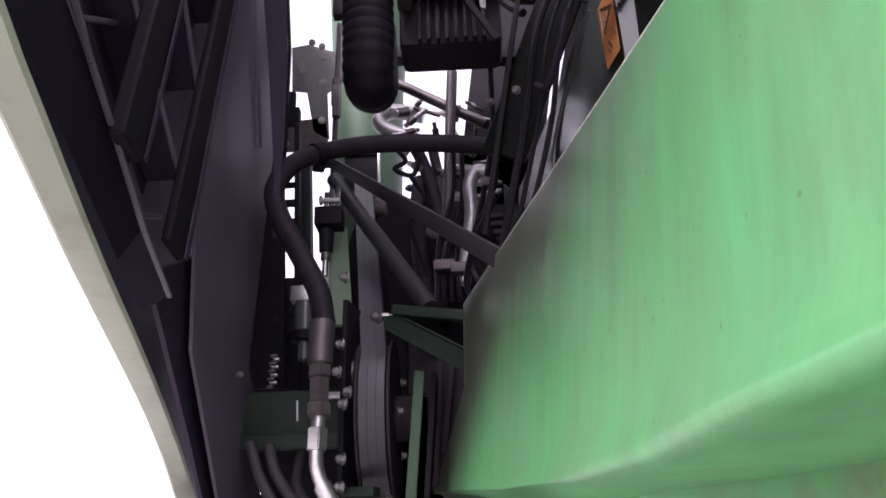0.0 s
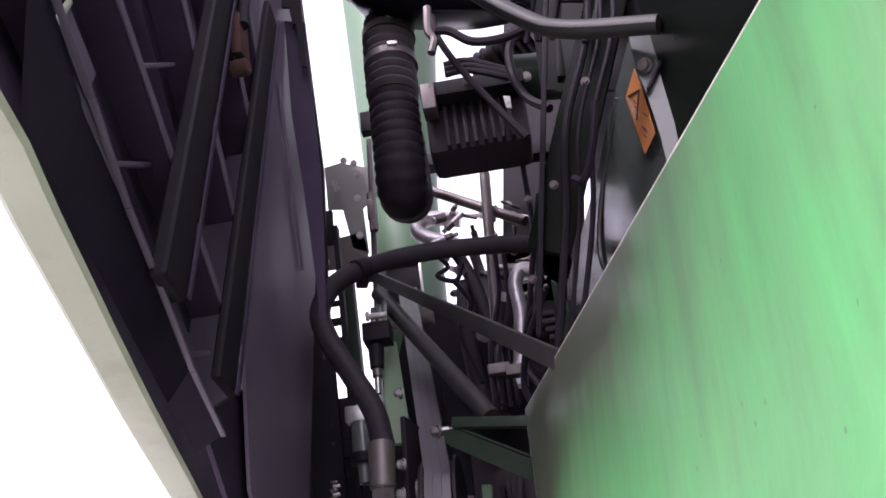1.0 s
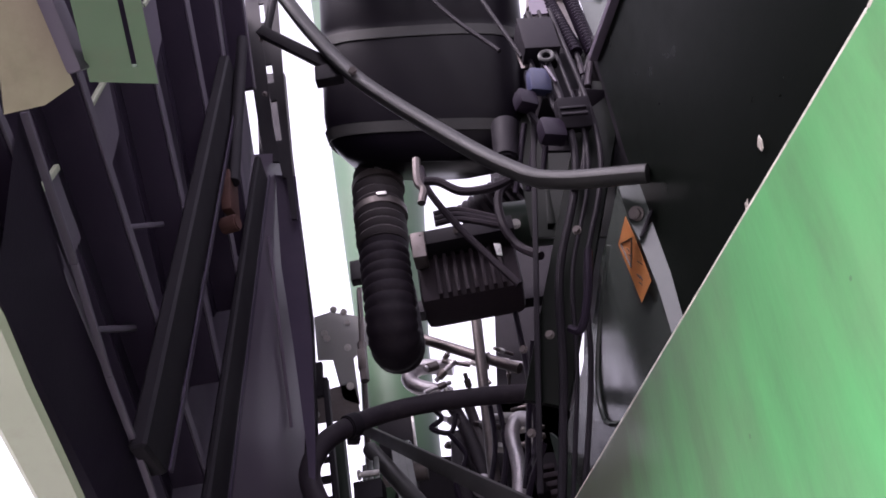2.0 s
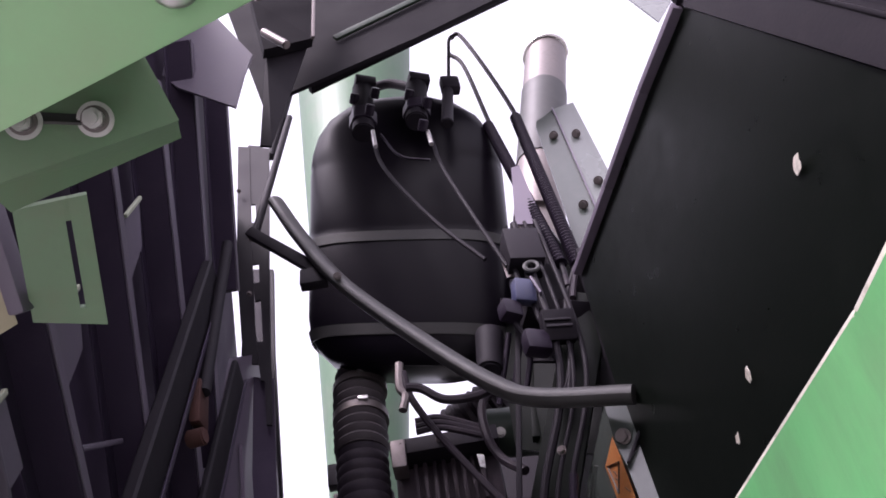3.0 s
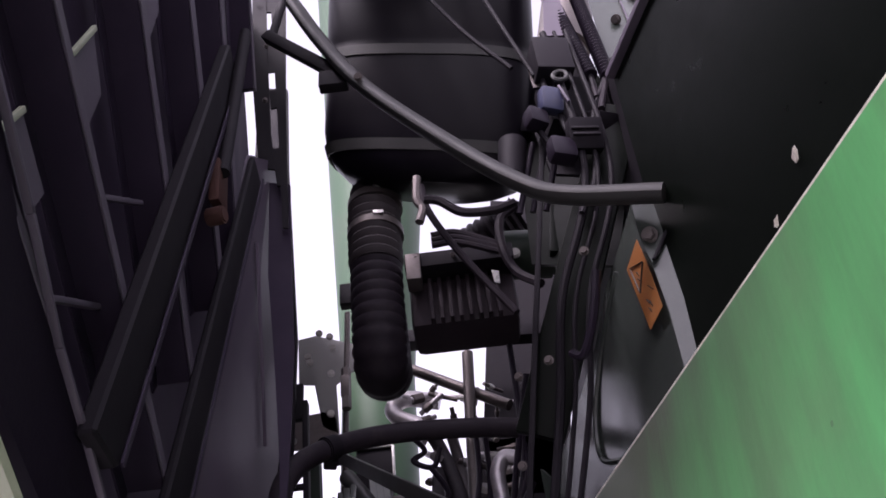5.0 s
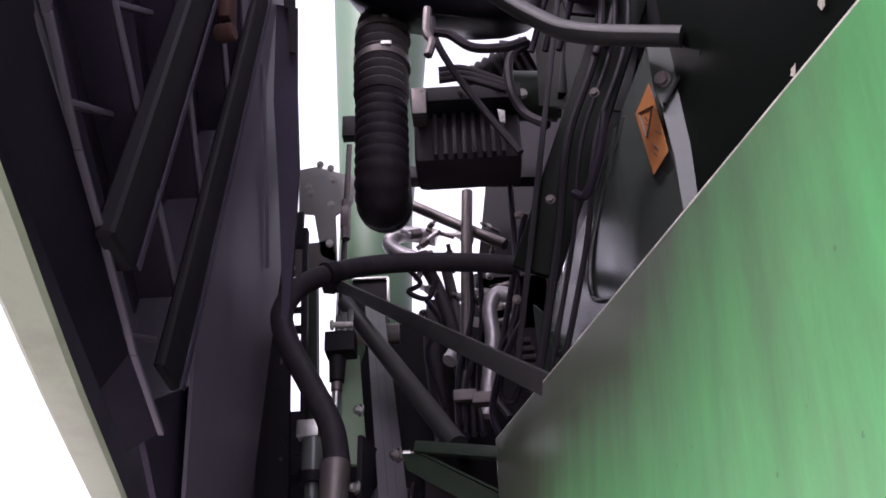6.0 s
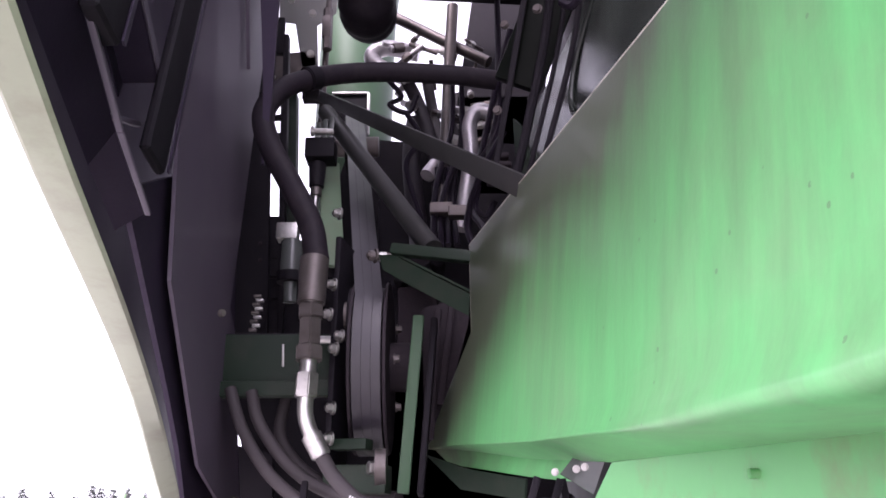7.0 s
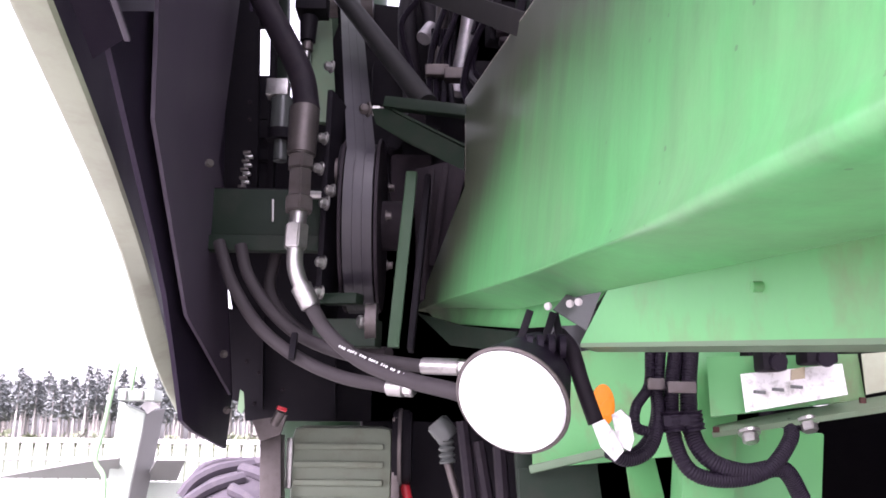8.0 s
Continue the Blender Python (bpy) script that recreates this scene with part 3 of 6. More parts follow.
    part("end_band", plate([(-0.400, 1.66, 3.142), (-0.344, 1.66, 3.124), (-0.329, 1.66, 2.814), (-0.317, 1.66, 2.591), (-0.319, 1.66, 2.300), (-0.326, 1.66, 2.150), (-0.331, 1.66, 2.150), (-0.338, 1.66, 2.320), (-0.350, 1.66, 2.460), (-0.363, 1.66, 2.600), (-0.387, 1.66, 2.826)], 0.006), SHIELD, root)
    for p in ((-0.424, 1.610, 3.674), (-0.478, 1.610, 3.947), (-0.414, 1.610, 3.420), (-0.382, 1.647, 1.842), (-0.402, 1.928, 1.529), (-0.407, 2.004, 1.420)):
        part("bolt", hexbolt(p, (0.6, -1, -0.2), 0.006), DULL_STEEL, root)


side_shield()


def rear_frame():
    """Dark uprights between the shield and the engine bay, with narrow gaps of daylight."""
    root = thing("upright_rack", (-0.473, 2.300, 1.972), "dark uprights and green post behind the shield", "rack")
    part("upright", plate([(-0.629, 2.200, 4.266), (-0.512, 2.200, 4.237), (-0.492, 2.200, 3.783), (-0.439, 2.200, 3.030), (-0.441, 2.200, 2.556), (-0.413, 2.200, 1.945), (-0.519, 2.200, 1.948), (-0.590, 2.200, 3.057)], 0.02), BLACK, root)
    part("upright", beam((-0.419, 2.250, 2.837), (-0.389, 2.250, 1.943), 0.016, 0.03, up=(0, 1, 0)), BLACK, root)
    for k, p in enumerate(((-0.451, 2.250, 2.838), (-0.435, 2.250, 2.574), (-0.432, 2.250, 2.514), (-0.429, 2.250, 2.437), (-0.419, 2.250, 2.216), (-0.415, 2.250, 2.131), (-0.412, 2.250, 2.062), (-0.408, 2.250, 1.987))):
        part("rung", block(p, (0.05, 0.02, (0.12, 0.014, 0.02, 0.05, 0.12, 0.05, 0.03, 0.06)[k])), BLACK, root)
    part("corner_web", plate([(-0.561, 2.450, 1.712), (-0.432, 2.450, 1.682), (-0.420, 2.450, 1.440), (-0.517, 2.450, 1.468)], 0.02), BLACK, root)
    # pale green chip stands in for a bright gap between the plates
    part("pale_gap_chip", plate([(-0.470, 2.400, 1.487), (-0.461, 2.400, 1.480), (-0.456, 2.400, 1.440), (-0.463, 2.400, 1.425), (-0.474, 2.400, 1.436)], 0.004), GREEN_PLATE, root)
    part("green_post", beam((-0.491, 2.700, 2.904), (-0.465, 2.700, 2.290), 0.055, 0.05, up=(0, 1, 0)), GREEN_DARK, root)
    part("low_plate", plate([(-0.648, 2.500, 2.227), (-0.450, 2.500, 2.206), (-0.272, 2.500, 2.306), (-0.241, 2.500, 1.544), (-0.236, 2.500, 1.413), (-0.474, 2.500, 1.412), (-0.508, 2.500, 1.628)], 0.02), BLACK, root)
    for p in ((-0.433, 2.150, 2.165), (-0.431, 2.150, 2.120), (-0.467, 2.150, 2.666), (-0.466, 2.150, 2.710), (-0.466, 2.150, 2.606), (-0.384, 2.200, 1.514), (-0.390, 2.200, 1.443), (-0.414, 2.200, 1.540), (-0.326, 2.200, 1.476)):
        part("bolt", hexbolt(p, (0.3, -1, 0), 0.0042, 0.006), CAST, root)


rear_frame()


# ---- green side box ----
def box_x(y, z):
    return 0.1304 - 0.15 * y + 0.1 * z


def side_box():
    top_far, mid_far, low_far = (0.077, 1.678, 1.982), (0.074, 1.563, 1.780), (-0.017, 2.083, 1.646)
    edge = [top_far, (0.268, 0.25, 1.756)]
    # heights of the crease and of the rolled fold along y
    crease = [(-0.5, 1.462), (0.268, 1.481), (0.34, 1.484), (0.476, 1.484), (0.57, 1.489), (0.666, 1.493), (0.76, 1.498), (0.906, 1.514), (1.05, 1.528), (1.63, 1.598), (low_far[1], low_far[2])]
    fold = [(-0.5, 1.444), (0.268, 1.466), (0.34, 1.470), (0.476, 1.469), (0.57, 1.477), (0.666, 1.484), (0.76, 1.495), (0.906, 1.512), (1.05, 1.527), (1.63, 1.597), (low_far[1], low_far[2])]
    root = thing("side_box", (0.15, 0.8, 1.45), "bright green painted sheet metal side box with worn upper edge", "machine panel")
    back = -0.5
    z_top = edge[-1][2]
    near_top = (box_x(back, z_top - 0.02), back, z_top - 0.02)

    def along(line, y):
        for (a, za), (b, zb) in zip(line, line[1:]):
            if y <= b:
                z = za + (zb - za) * (y - a) / (b - a)
                return (box_x(y, z), y, z)
        return (box_x(y, line[-1][1]), y, line[-1][1])

    def rise(y):
        """How far above the crease the sheet begins to flare outwards."""
        return 0.055 * max(0.0, min(1.0, (1.25 - y) / 0.7))

    flare = [(y, z + rise(y)) for y, z in crease]
    face = part("face", plate([*edge, near_top, *[along(flare, y) for y, z in flare], mid_far], 0.004), GRIMY_SHADED_GREEN, root)
    for a, b in zip([mid_far] + edge, edge + [near_top]):
        part("worn_edge", beam(off(a, 0.002), off(b, 0.002), 0.004, 0.004), WORN_GLINT, face, "bare scuffed metal along the cut edge")
    # folded underside and the band below it
    s0, s1 = (0.187, 0.95, 1.494), (0.385, 0.5, 1.475)
    d = (s1[0] - s0[0], s1[1] - s0[1])
    k = (back - s0[1]) / d[1]
    s2 = (s0[0] + d[0] * k, back, s0[2] + (s1[2] - s0[2]) * k)
    far = (low_far[0] + 0.12, low_far[1] - 0.02, low_far[2] - 0.02)
    # the sheet rolls under along its lower edge, wider towards the near end
    bm = bmesh.new()
    rows = []
    for y in [a + (b - a) * t for (a, q), (b, r) in zip(crease, crease[1:]) for t in (0, 0.34, 0.67)][1:] + [low_far[1]]:
        p0, p1 = Vector(along(crease, y)), Vector(along(fold, y))
        ys0 = min(y, s0[1])
        inner = Vector((s0[0] + d[0] * (ys0 - s0[1]) / d[1], y, s0[2] + (s1[2] - s0[2]) * (ys0 - s0[1]) / d[1]))
        if y > s0[1]:
            inner = Vector(s0).lerp(Vector(far), (y - s0[1]) / (low_far[1] - s0[1]))
        p2 = p1.lerp(inner, 0.07)
        begin = Vector(along(flare, y))
        bulge = Vector((-0.2 * rise(y), -0.03 * rise(y), 0))
        p0 = p0 + bulge
        above = [begin.lerp(p0, t) + bulge * (t * t - t) for t in (0, 0.25, 0.5, 0.75)]
        row = above + [p0 * (1 - t) ** 2 + (p1 + bulge) * 2 * t * (1 - t) + p2 * t * t for t in (0, 0.17, 0.34, 0.5, 0.66, 0.83, 1)]
        rows.append([bm.verts.new(q) for q in row + [inner]])
    for a, b in zip(rows, rows[1:]):
        for j in range(11):
            bm.faces.new((a[j], b[j], b[j + 1], a[j + 1]))
    part("rolled_edge", bm, GRIMY_SHADED_GREEN, root)
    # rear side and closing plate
    part("under_sheet", plate([(-0.014, 2.02, 1.655), (0.035, 1.9, 1.593), (0.157, 1.5, 1.531), (0.199, 1.2, 1.496), (0.221, 1.13, 1.529), (0.17, 1.4, 1.57)], 0.004), GRIMY_SHADED_GREEN, root)
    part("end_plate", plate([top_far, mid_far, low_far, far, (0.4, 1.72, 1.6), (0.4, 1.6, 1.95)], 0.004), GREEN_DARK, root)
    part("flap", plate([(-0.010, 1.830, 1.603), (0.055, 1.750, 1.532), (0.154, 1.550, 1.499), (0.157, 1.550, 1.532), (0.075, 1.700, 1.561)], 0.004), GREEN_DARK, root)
    low0, low1 = (0.168, 0.993, 1.450), (s1[0], s1[1], 0)
    low2 = tuple(Vector(low0) + (Vector((0.304, 0.684, 1.419)) - Vector(low0)) * ((back - low0[1]) / (0.684 - low0[1])))
    band = thing("lower_band", (0.25, 0.6, 1.4), "green painted lower sill panel under the side box", "machine panel")
    part("face", plate([s0, s2, low2, low0], 0.004), GREEN_SOILED_SHADED, band)
    part("return", plate([low0, low2, off(low2, 0.03, 0.08, 0.004), off(low0, 0.03, 0.08, 0.004)], 0.004), GREEN_DUSTY_SHADED, band)
    for p in (mid(s0, s2, 0.12), mid(s0, s2, 0.35)):
        part("rivet", rod(off(p, -0.006, 0, -0.02), off(p, 0.002, 0, -0.02), 0.004), GREEN_SOILED_SHADED, band)


side_box()


# ---- dark upper side ----
def upper_side():
    root = thing("inner_side_panel", (0.5, 0.6, 1.9), "glossy dark green inner side panel with a folded frame", "machine panel")
    tl, tr = (0.573, 0.629, 2.802), (0.612, 0.473, 2.257)
    bl = (0.40, 1.32, 1.75)
    left = [(0.420, 1.241, 2.881), (0.478, 1.009, 2.856), (0.531, 0.795, 2.832)]
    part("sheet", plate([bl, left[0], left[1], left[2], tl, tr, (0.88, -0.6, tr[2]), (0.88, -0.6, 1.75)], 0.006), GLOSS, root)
    for a, b in ((left[0], left[1]), (left[1], left[2]), (left[2], tl)):
        part("edge_fold", beam(off(a, -0.006, -0.003), off(b, -0.006, -0.003), 0.022, 0.016), SHIELD_PALE, root)
    part("top_channel", plate([off(tl, -0.004, -0.004), (0.590, 0.559, 2.811), (0.624, 0.425, 2.323), (0.630, 0.398, 2.215), off(tr, -0.004, -0.004)], 0.02), BLACK, root)
    part("top_bead", beam((0.593, 0.547, 2.732), (0.623, 0.427, 2.288), 0.006, 0.006), BLACK, root)
    part("top_sheet", plate([(0.590, 0.559, 2.811), (0.630, 0.398, 2.215), (0.673, 0.229, 2.331), (0.632, 0.392, 2.886)], 0.006), BLACK, root)
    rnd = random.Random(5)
    # pale chips painted in for sky reflections on the gloss
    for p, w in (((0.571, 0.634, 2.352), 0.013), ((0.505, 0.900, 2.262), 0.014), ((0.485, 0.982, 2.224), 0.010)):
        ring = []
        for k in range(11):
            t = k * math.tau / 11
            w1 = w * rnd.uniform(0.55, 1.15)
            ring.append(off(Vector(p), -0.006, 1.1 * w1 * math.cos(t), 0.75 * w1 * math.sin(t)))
        part("painted_glint", plate(ring, 0.001), WORN_GLINT, root, "small painted glint standing for a reflection")
    part("hook", block(off(tl, 0, -0.01, 0.03), (0.02, 0.02, 0.06)), BLACK, root)


upper_side()


def machine_wall():
    """The closed flank behind everything on the inner side."""
    bm = joined(plate([(0.46, 1.36, 0.9), (0.46, 1.36, 3.1), (0.46, 3.8, 3.3), (0.46, 3.8, 0.9)], 0.03))
    single("wall_flank", bm, BLACK, "black flank of the machine body", "machine wall", kind="structure")
    single("wall_near", plate([(1.20, -1.6, 1.47), (1.20, -1.6, 3.0), (0.50, 1.32, 3.0), (0.50, 1.32, 1.47)], 0.03), BLACK, "black inner body wall behind the panels", "machine wall", kind="structure")


machine_wall()


def grey_sheet():
    root = thing("grey_sheet", (0.33, 1.2, 1.9), "grey painted inner sheet with a folded edge", "machine panel")
    part("sheet", plate([(0.411, 1.333, 2.632), (0.381, 1.446, 2.595), (0.356, 1.543, 2.571), (0.327, 1.634, 2.504), (0.281, 1.807, 2.451), (0.232, 2.0, 2.405), (0.191, 2.015, 2.090), (0.372, 1.300, 2.154), (0.386, 1.262, 2.20)], 0.004), DARK_SHEET, root)
    part("bead", tube([(0.372, 1.470, 2.560), (0.333, 1.600, 2.470), (0.300, 1.670, 2.360), (0.292, 1.66, 2.26), (0.315, 1.560, 2.20)], 0.006, seg=8), DARK_SHEET, root)
    tab = part("folded_tab", plate([(0.380, 1.25, 2.549), (0.440, 1.25, 2.536), (0.421, 1.25, 2.457), (0.383, 1.25, 2.394), (0.376, 1.25, 2.446)], 0.004), DARK_SHEET, root)
    part("folded_edge", plate([(0.425, 1.254, 2.447), (0.414, 1.254, 2.28), (0.408, 1.258, 2.18), (0.385, 1.262, 2.19), (0.388, 1.258, 2.30), (0.384, 1.255, 2.396)], 0.004), DARK_SHEET, root)
    part("bolt", hexbolt((0.392, 1.244, 2.452), (-0.6, -1, -0.6), 0.011), DULL_STEEL, tab)
    part("pin", beam((0.424, 1.243, 2.458), (0.385, 1.243, 2.396), 0.008, 0.006), BLACK, root)


grey_sheet()


def warning_sticker():
    a, b, c, d, e = (0.392, 1.322, 2.511), (0.376, 1.390, 2.497), (0.371, 1.330, 2.315), (0.385, 1.268, 2.316), (0.390, 1.298, 2.440)
    root = thing("warning_sticker", c, "faded orange warning sticker with worn black pictograms on the grey sheet", "sticker")
    lift = Vector((-0.003, -0.001, 0.0003))
    part("film", plate([Vector(q) + lift for q in (a, b, c, d, e)], 0.001), ORANGE, root)
    q = lambda u, v: Vector(mid(mid(b, mid(a, e, 0.6), v), mid(c, d, v), u)) + lift * 1.6
    for s, e2 in ((q(0.05, 0.2), q(0.16, 0.9)), (q(0.16, 0.9), q(0.5, 0.25)), (q(0.5, 0.25), q(0.05, 0.2))):
        part("triangle_bar", beam(s, e2, 0.003, 0.0015), INK, root)
    for u, v, r in ((0.2, 0.45, 0.007), (0.3, 0.4, 0.005), (0.55, 0.75, 0.004), (0.68, 0.45, 0.007), (0.74, 0.55, 0.008), (0.8, 0.4, 0.006), (0.62, 0.85, 0.004)):
        p = q(u, v)
        part("print_bar", beam(p, p + Vector((0.003, -0.004, -2 * r)), 0.0045, 0.0015), INK, root)


warning_sticker()


# ---- reservoir ----
def reservoir():
    foot, crown = Vector((0.012, 1.931, 3.304)), Vector((0.106, 1.550, 4.20))
    left, right = (-0.208, 1.632, 3.918), (0.414, 1.632, 3.750)
    w = (Vector(right) - Vector(left)).length / 2
    root = thing("reservoir_tank", foot, "black moulded plastic reservoir tank held by two straps", "tank")
    up = (crown - foot).normalized()
    across = (Vector(right) - Vector(left)).normalized()
    across = (across - up * across.dot(up)).normalized()
    deep = up.cross(across)
    h = (crown - foot).length

    def outline(scale_x, scale_y, f, bm, seg=48, power=0.62, lift=0.0):
        out = []
        for k in range(seg):
            a = 6.28319 * k / seg
            c, s = math.cos(a), math.sin(a)
            out.append(bm.verts.new(foot + up * (h * f + lift - 0.11 * w * scale_x * math.copysign(abs(c) ** power, c)) + across * w * scale_x * math.copysign(abs(c) ** power, c) + deep * 0.13 * scale_y * math.copysign(abs(s) ** power, s)))
        return out

    bm = bmesh.new()
    rows = []
    for f, s in ((0.0, 0.46), (0.012, 0.64), (0.035, 0.80), (0.07, 0.91), (0.115, 0.975), (0.17, 1.0), (0.43, 1.0), (0.44, 0.985), (0.46, 0.985), (0.47, 1.0), (0.70, 1.0), (0.715, 0.985), (0.73, 1.0), (0.78, 0.985), (0.85, 0.93), (0.915, 0.82), (0.965, 0.64), (0.99, 0.46), (1.0, 0.30)):
        rows.append(outline(s, 0.4 + 0.6 * s, f, bm))
    for a, b in zip(rows, rows[1:]):
        for j in range(len(a)):
            bm.faces.new((a[j], a[(j + 1) % len(a)], b[(j + 1) % len(a)], b[j]))
    bm.faces.new(rows[0])
    bm.faces.new(rows[-1])
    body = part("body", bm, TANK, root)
    for f, k in ((0.085, 0.955), (0.40, 1.0)):
        bm = bmesh.new()
        a, b = outline(k, k * 1.01, f, bm), outline(k + 0.03 * (k < 1), k * 1.01 + 0.03 * (k < 1), f, bm, lift=0.034)
        c, d = outline(k + 0.012 + 0.03 * (k < 1), k * 1.03 + 0.03 * (k < 1), f, bm, lift=0.034), outline(k + 0.012, k * 1.03, f, bm)
        for p, q in ((a, b), (b, c), (c, d), (d, a)):
            for j in range(len(p)):
                bm.faces.new((p[j], p[(j + 1) % len(p)], q[(j + 1) % len(p)], q[j]))
        part("strap", bm, STAY, root, "dusty grey steel strap")
    for p, q in (((-0.030, 1.420, 3.872), (-0.020, 1.420, 4.147)), ((0.140, 1.420, 3.889), (0.159, 1.420, 4.109))):
        v = part("outlet", rod(p, q, 0.036, seg=14, bevel=0.004), BLACK, root)
        part("nut", rod(mid(p, q, 0.15), mid(p, q, 0.4), 0.046, seg=6, bevel=0.003), PLASTIC, v)
        part("clip", block(off(q, 0.01, -0.01, 0.015), (0.07, 0.05, 0.045), 20), BLACK, v)
    for p in ((-0.053, 1.400, 4.028), (-0.005, 1.390, 3.925), (0.017, 1.400, 4.044), (0.124, 1.400, 3.998), (0.177, 1.390, 3.913), (0.150, 1.390, 3.784)):
        part("union", rod(p, off(p, 0.012, -0.03, 0.012), 0.016, seg=6, bevel=0.002), PLASTIC, root)
    for p, q in (((0.002, 1.390, 3.827), (0.006, 1.380, 3.721)), ((0.167, 1.390, 3.777), (0.170, 1.380, 3.687))):
        part("ferrule", rod(p, q, 0.0065, seg=12, bevel=0.001), STEEL, root, "bright crimped ferrule")
    part("bridge_pipe", tube([(-0.047, 1.700, 4.639), (0.062, 1.700, 4.678), (0.171, 1.700, 4.601)], 0.02), BLACK, root)
    sensor = part("sensor", rod((0.232, 1.420, 3.850), (0.262, 1.420, 4.075), 0.02, 0.018, bevel=0.003), BLACK, root)
    part("sensor_plug", block((0.270, 1.420, 4.085), (0.065, 0.04, 0.075), 10, bevel=0.012), BLACK, sensor)
    part("sensor_lead", tube([(0.268, 1.420, 4.100), (0.293, 1.420, 4.305), (0.311, 1.420, 4.424), (0.342, 1.420, 4.448)], 0.006, seg=8), BLACK, sensor)
    for a, b, c, d in (((-0.003, 1.420, 3.844), (0.023, 1.420, 3.657), (0.137, 1.420, 3.377), (0.247, 1.420, 3.182)),
                       ((0.173, 1.420, 3.806), (0.189, 1.420, 3.623), (0.235, 1.420, 3.407), (0.297, 1.420, 3.143))):
        part("thin_hose", tube([a, b, c, d], 0.006, seg=8), BLACK, root)
    part("thin_hose", tube([(0.023, 1.420, 3.850), (0.072, 1.420, 3.715), (0.160, 1.420, 3.665)], 0.004, seg=8), PLASTIC, root)
    part("valve_block", block((0.342, 1.420, 3.184), (0.09, 0.07, 0.12), 10), BLACK, root)
    part("mount", beam((0.314, 1.768, 3.366), (0.436, 1.420, 2.953), 0.05, 0.04), BLACK, root)


reservoir()


def valve_fittings():
    """Fittings beside the tank: a ring, pale tags and a dark body."""
    root = thing("valve_unit", (0.348, 1.456, 3.102), "black valve unit with pale fittings beside the reservoir", "valve")
    part("body", block((0.374, 1.508, 3.109), (0.13, 0.08, 0.18), 15, bevel=0.01), BLACK, root)
    bm = tube([off((0.350, 1.391, 3.095), 0.016 * math.cos(k * 0.698), 0, 0.016 * math.sin(k * 0.698)) for k in range(10)], 0.006, seg=8, steps=3)
    part("ring", bm, STAY, root)
    part("tag", plate([(0.287, 1.430, 3.192), (0.313, 1.430, 3.190), (0.314, 1.430, 3.116), (0.290, 1.430, 3.114)], 0.004), DULL_STEEL, root)
    part("plug", block((0.274, 1.404, 2.967), (0.05, 0.04, 0.05), 30, bevel=0.01), PLASTIC, root)
    part("plug", block((0.311, 1.391, 2.842), (0.06, 0.04, 0.06), 20, bevel=0.012), PLASTIC, root)
    part("stem", rod((0.223, 1.495, 3.000), (0.205, 1.495, 2.877), 0.035, 0.03, bevel=0.006), BLACK, root)
    for x in (0, 1, 2):
        part("pipe", rod(off((0.266, 1.469, 2.961), 0.03 * x), off((0.212, 1.534, 2.807), 0.03 * x), 0.007), PLASTIC, root)


valve_fittings()


def valve_leads():
    """Thin leads, a blue connector and pale ties crowded beside the tank."""
    for pts in ([(0.389, 1.42, 3.241), (0.342, 1.42, 3.118), (0.336, 1.42, 2.956), (0.364, 1.42, 2.874)], [(0.461, 1.42, 3.108), (0.408, 1.42, 2.977), (0.378, 1.42, 2.800), (0.325, 1.42, 2.682)],
                [(0.304, 1.42, 3.183), (0.314, 1.42, 3.083), (0.278, 1.42, 2.970), (0.296, 1.42, 2.891)], [(0.42, 1.44, 3.30), (0.43, 1.43, 3.10), (0.40, 1.42, 2.90), (0.35, 1.42, 2.70)]):
        single("valve_lead", tube(pts, 0.007, seg=8), BLACK, "thin black lead among the valve fittings", "cable", "valve leads")
    root = thing("connector", (0.316, 1.40, 3.00), "dusty blue connector with a pale lever by the valve unit", "connector")
    part("body", block((0.316, 1.40, 3.02), (0.055, 0.035, 0.06), 20, bevel=0.008, tilt=20), BLUE_PLASTIC, root)
    part("lever", beam((0.338, 1.385, 3.05), (0.352, 1.385, 2.99), 0.012, 0.006), SHIELD_PALE, root, "pale worn lever")
    root = thing("relay_box", (0.372, 1.39, 2.86), "dark grey relay box with a ribbed lid", "electric box")
    part("body", block((0.368, 1.395, 2.885), (0.075, 0.04, 0.075), 8, bevel=0.006, tilt=25), BLACK, root)
    for k in range(3):
        part("rib", block((0.368, 1.372, 2.905 - 0.02 * k), (0.06, 0.008, 0.007), 8, bevel=0.002), BLACK, root)


valve_leads()


def tank_bulkhead():
    root = thing("tank_bulkhead", (0.339, 1.750, 2.994), "black bulkhead plate carrying the valve unit", "machine panel")
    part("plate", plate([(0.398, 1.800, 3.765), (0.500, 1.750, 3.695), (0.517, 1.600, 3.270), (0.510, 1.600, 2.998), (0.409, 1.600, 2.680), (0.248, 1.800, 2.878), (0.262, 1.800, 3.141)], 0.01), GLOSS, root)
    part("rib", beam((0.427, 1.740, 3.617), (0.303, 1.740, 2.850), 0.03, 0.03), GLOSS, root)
    part("front_plate", plate([(0.356, 1.56, 3.49), (0.456, 1.56, 3.456), (0.462, 1.56, 3.271), (0.437, 1.56, 3.076), (0.392, 1.56, 2.928), (0.306, 1.56, 2.948), (0.289, 1.56, 3.113), (0.328, 1.56, 3.283)], 0.01, 0.002), BLACK, root)
    for p in ((0.372, 1.548, 3.44), (0.43, 1.548, 3.42), (0.345, 1.548, 3.20), (0.330, 1.548, 3.02)):
        part("bolt", hexbolt(p, (-0.2, -1, -0.6), 0.008, 0.006), DULL_STEEL, root)


tank_bulkhead()


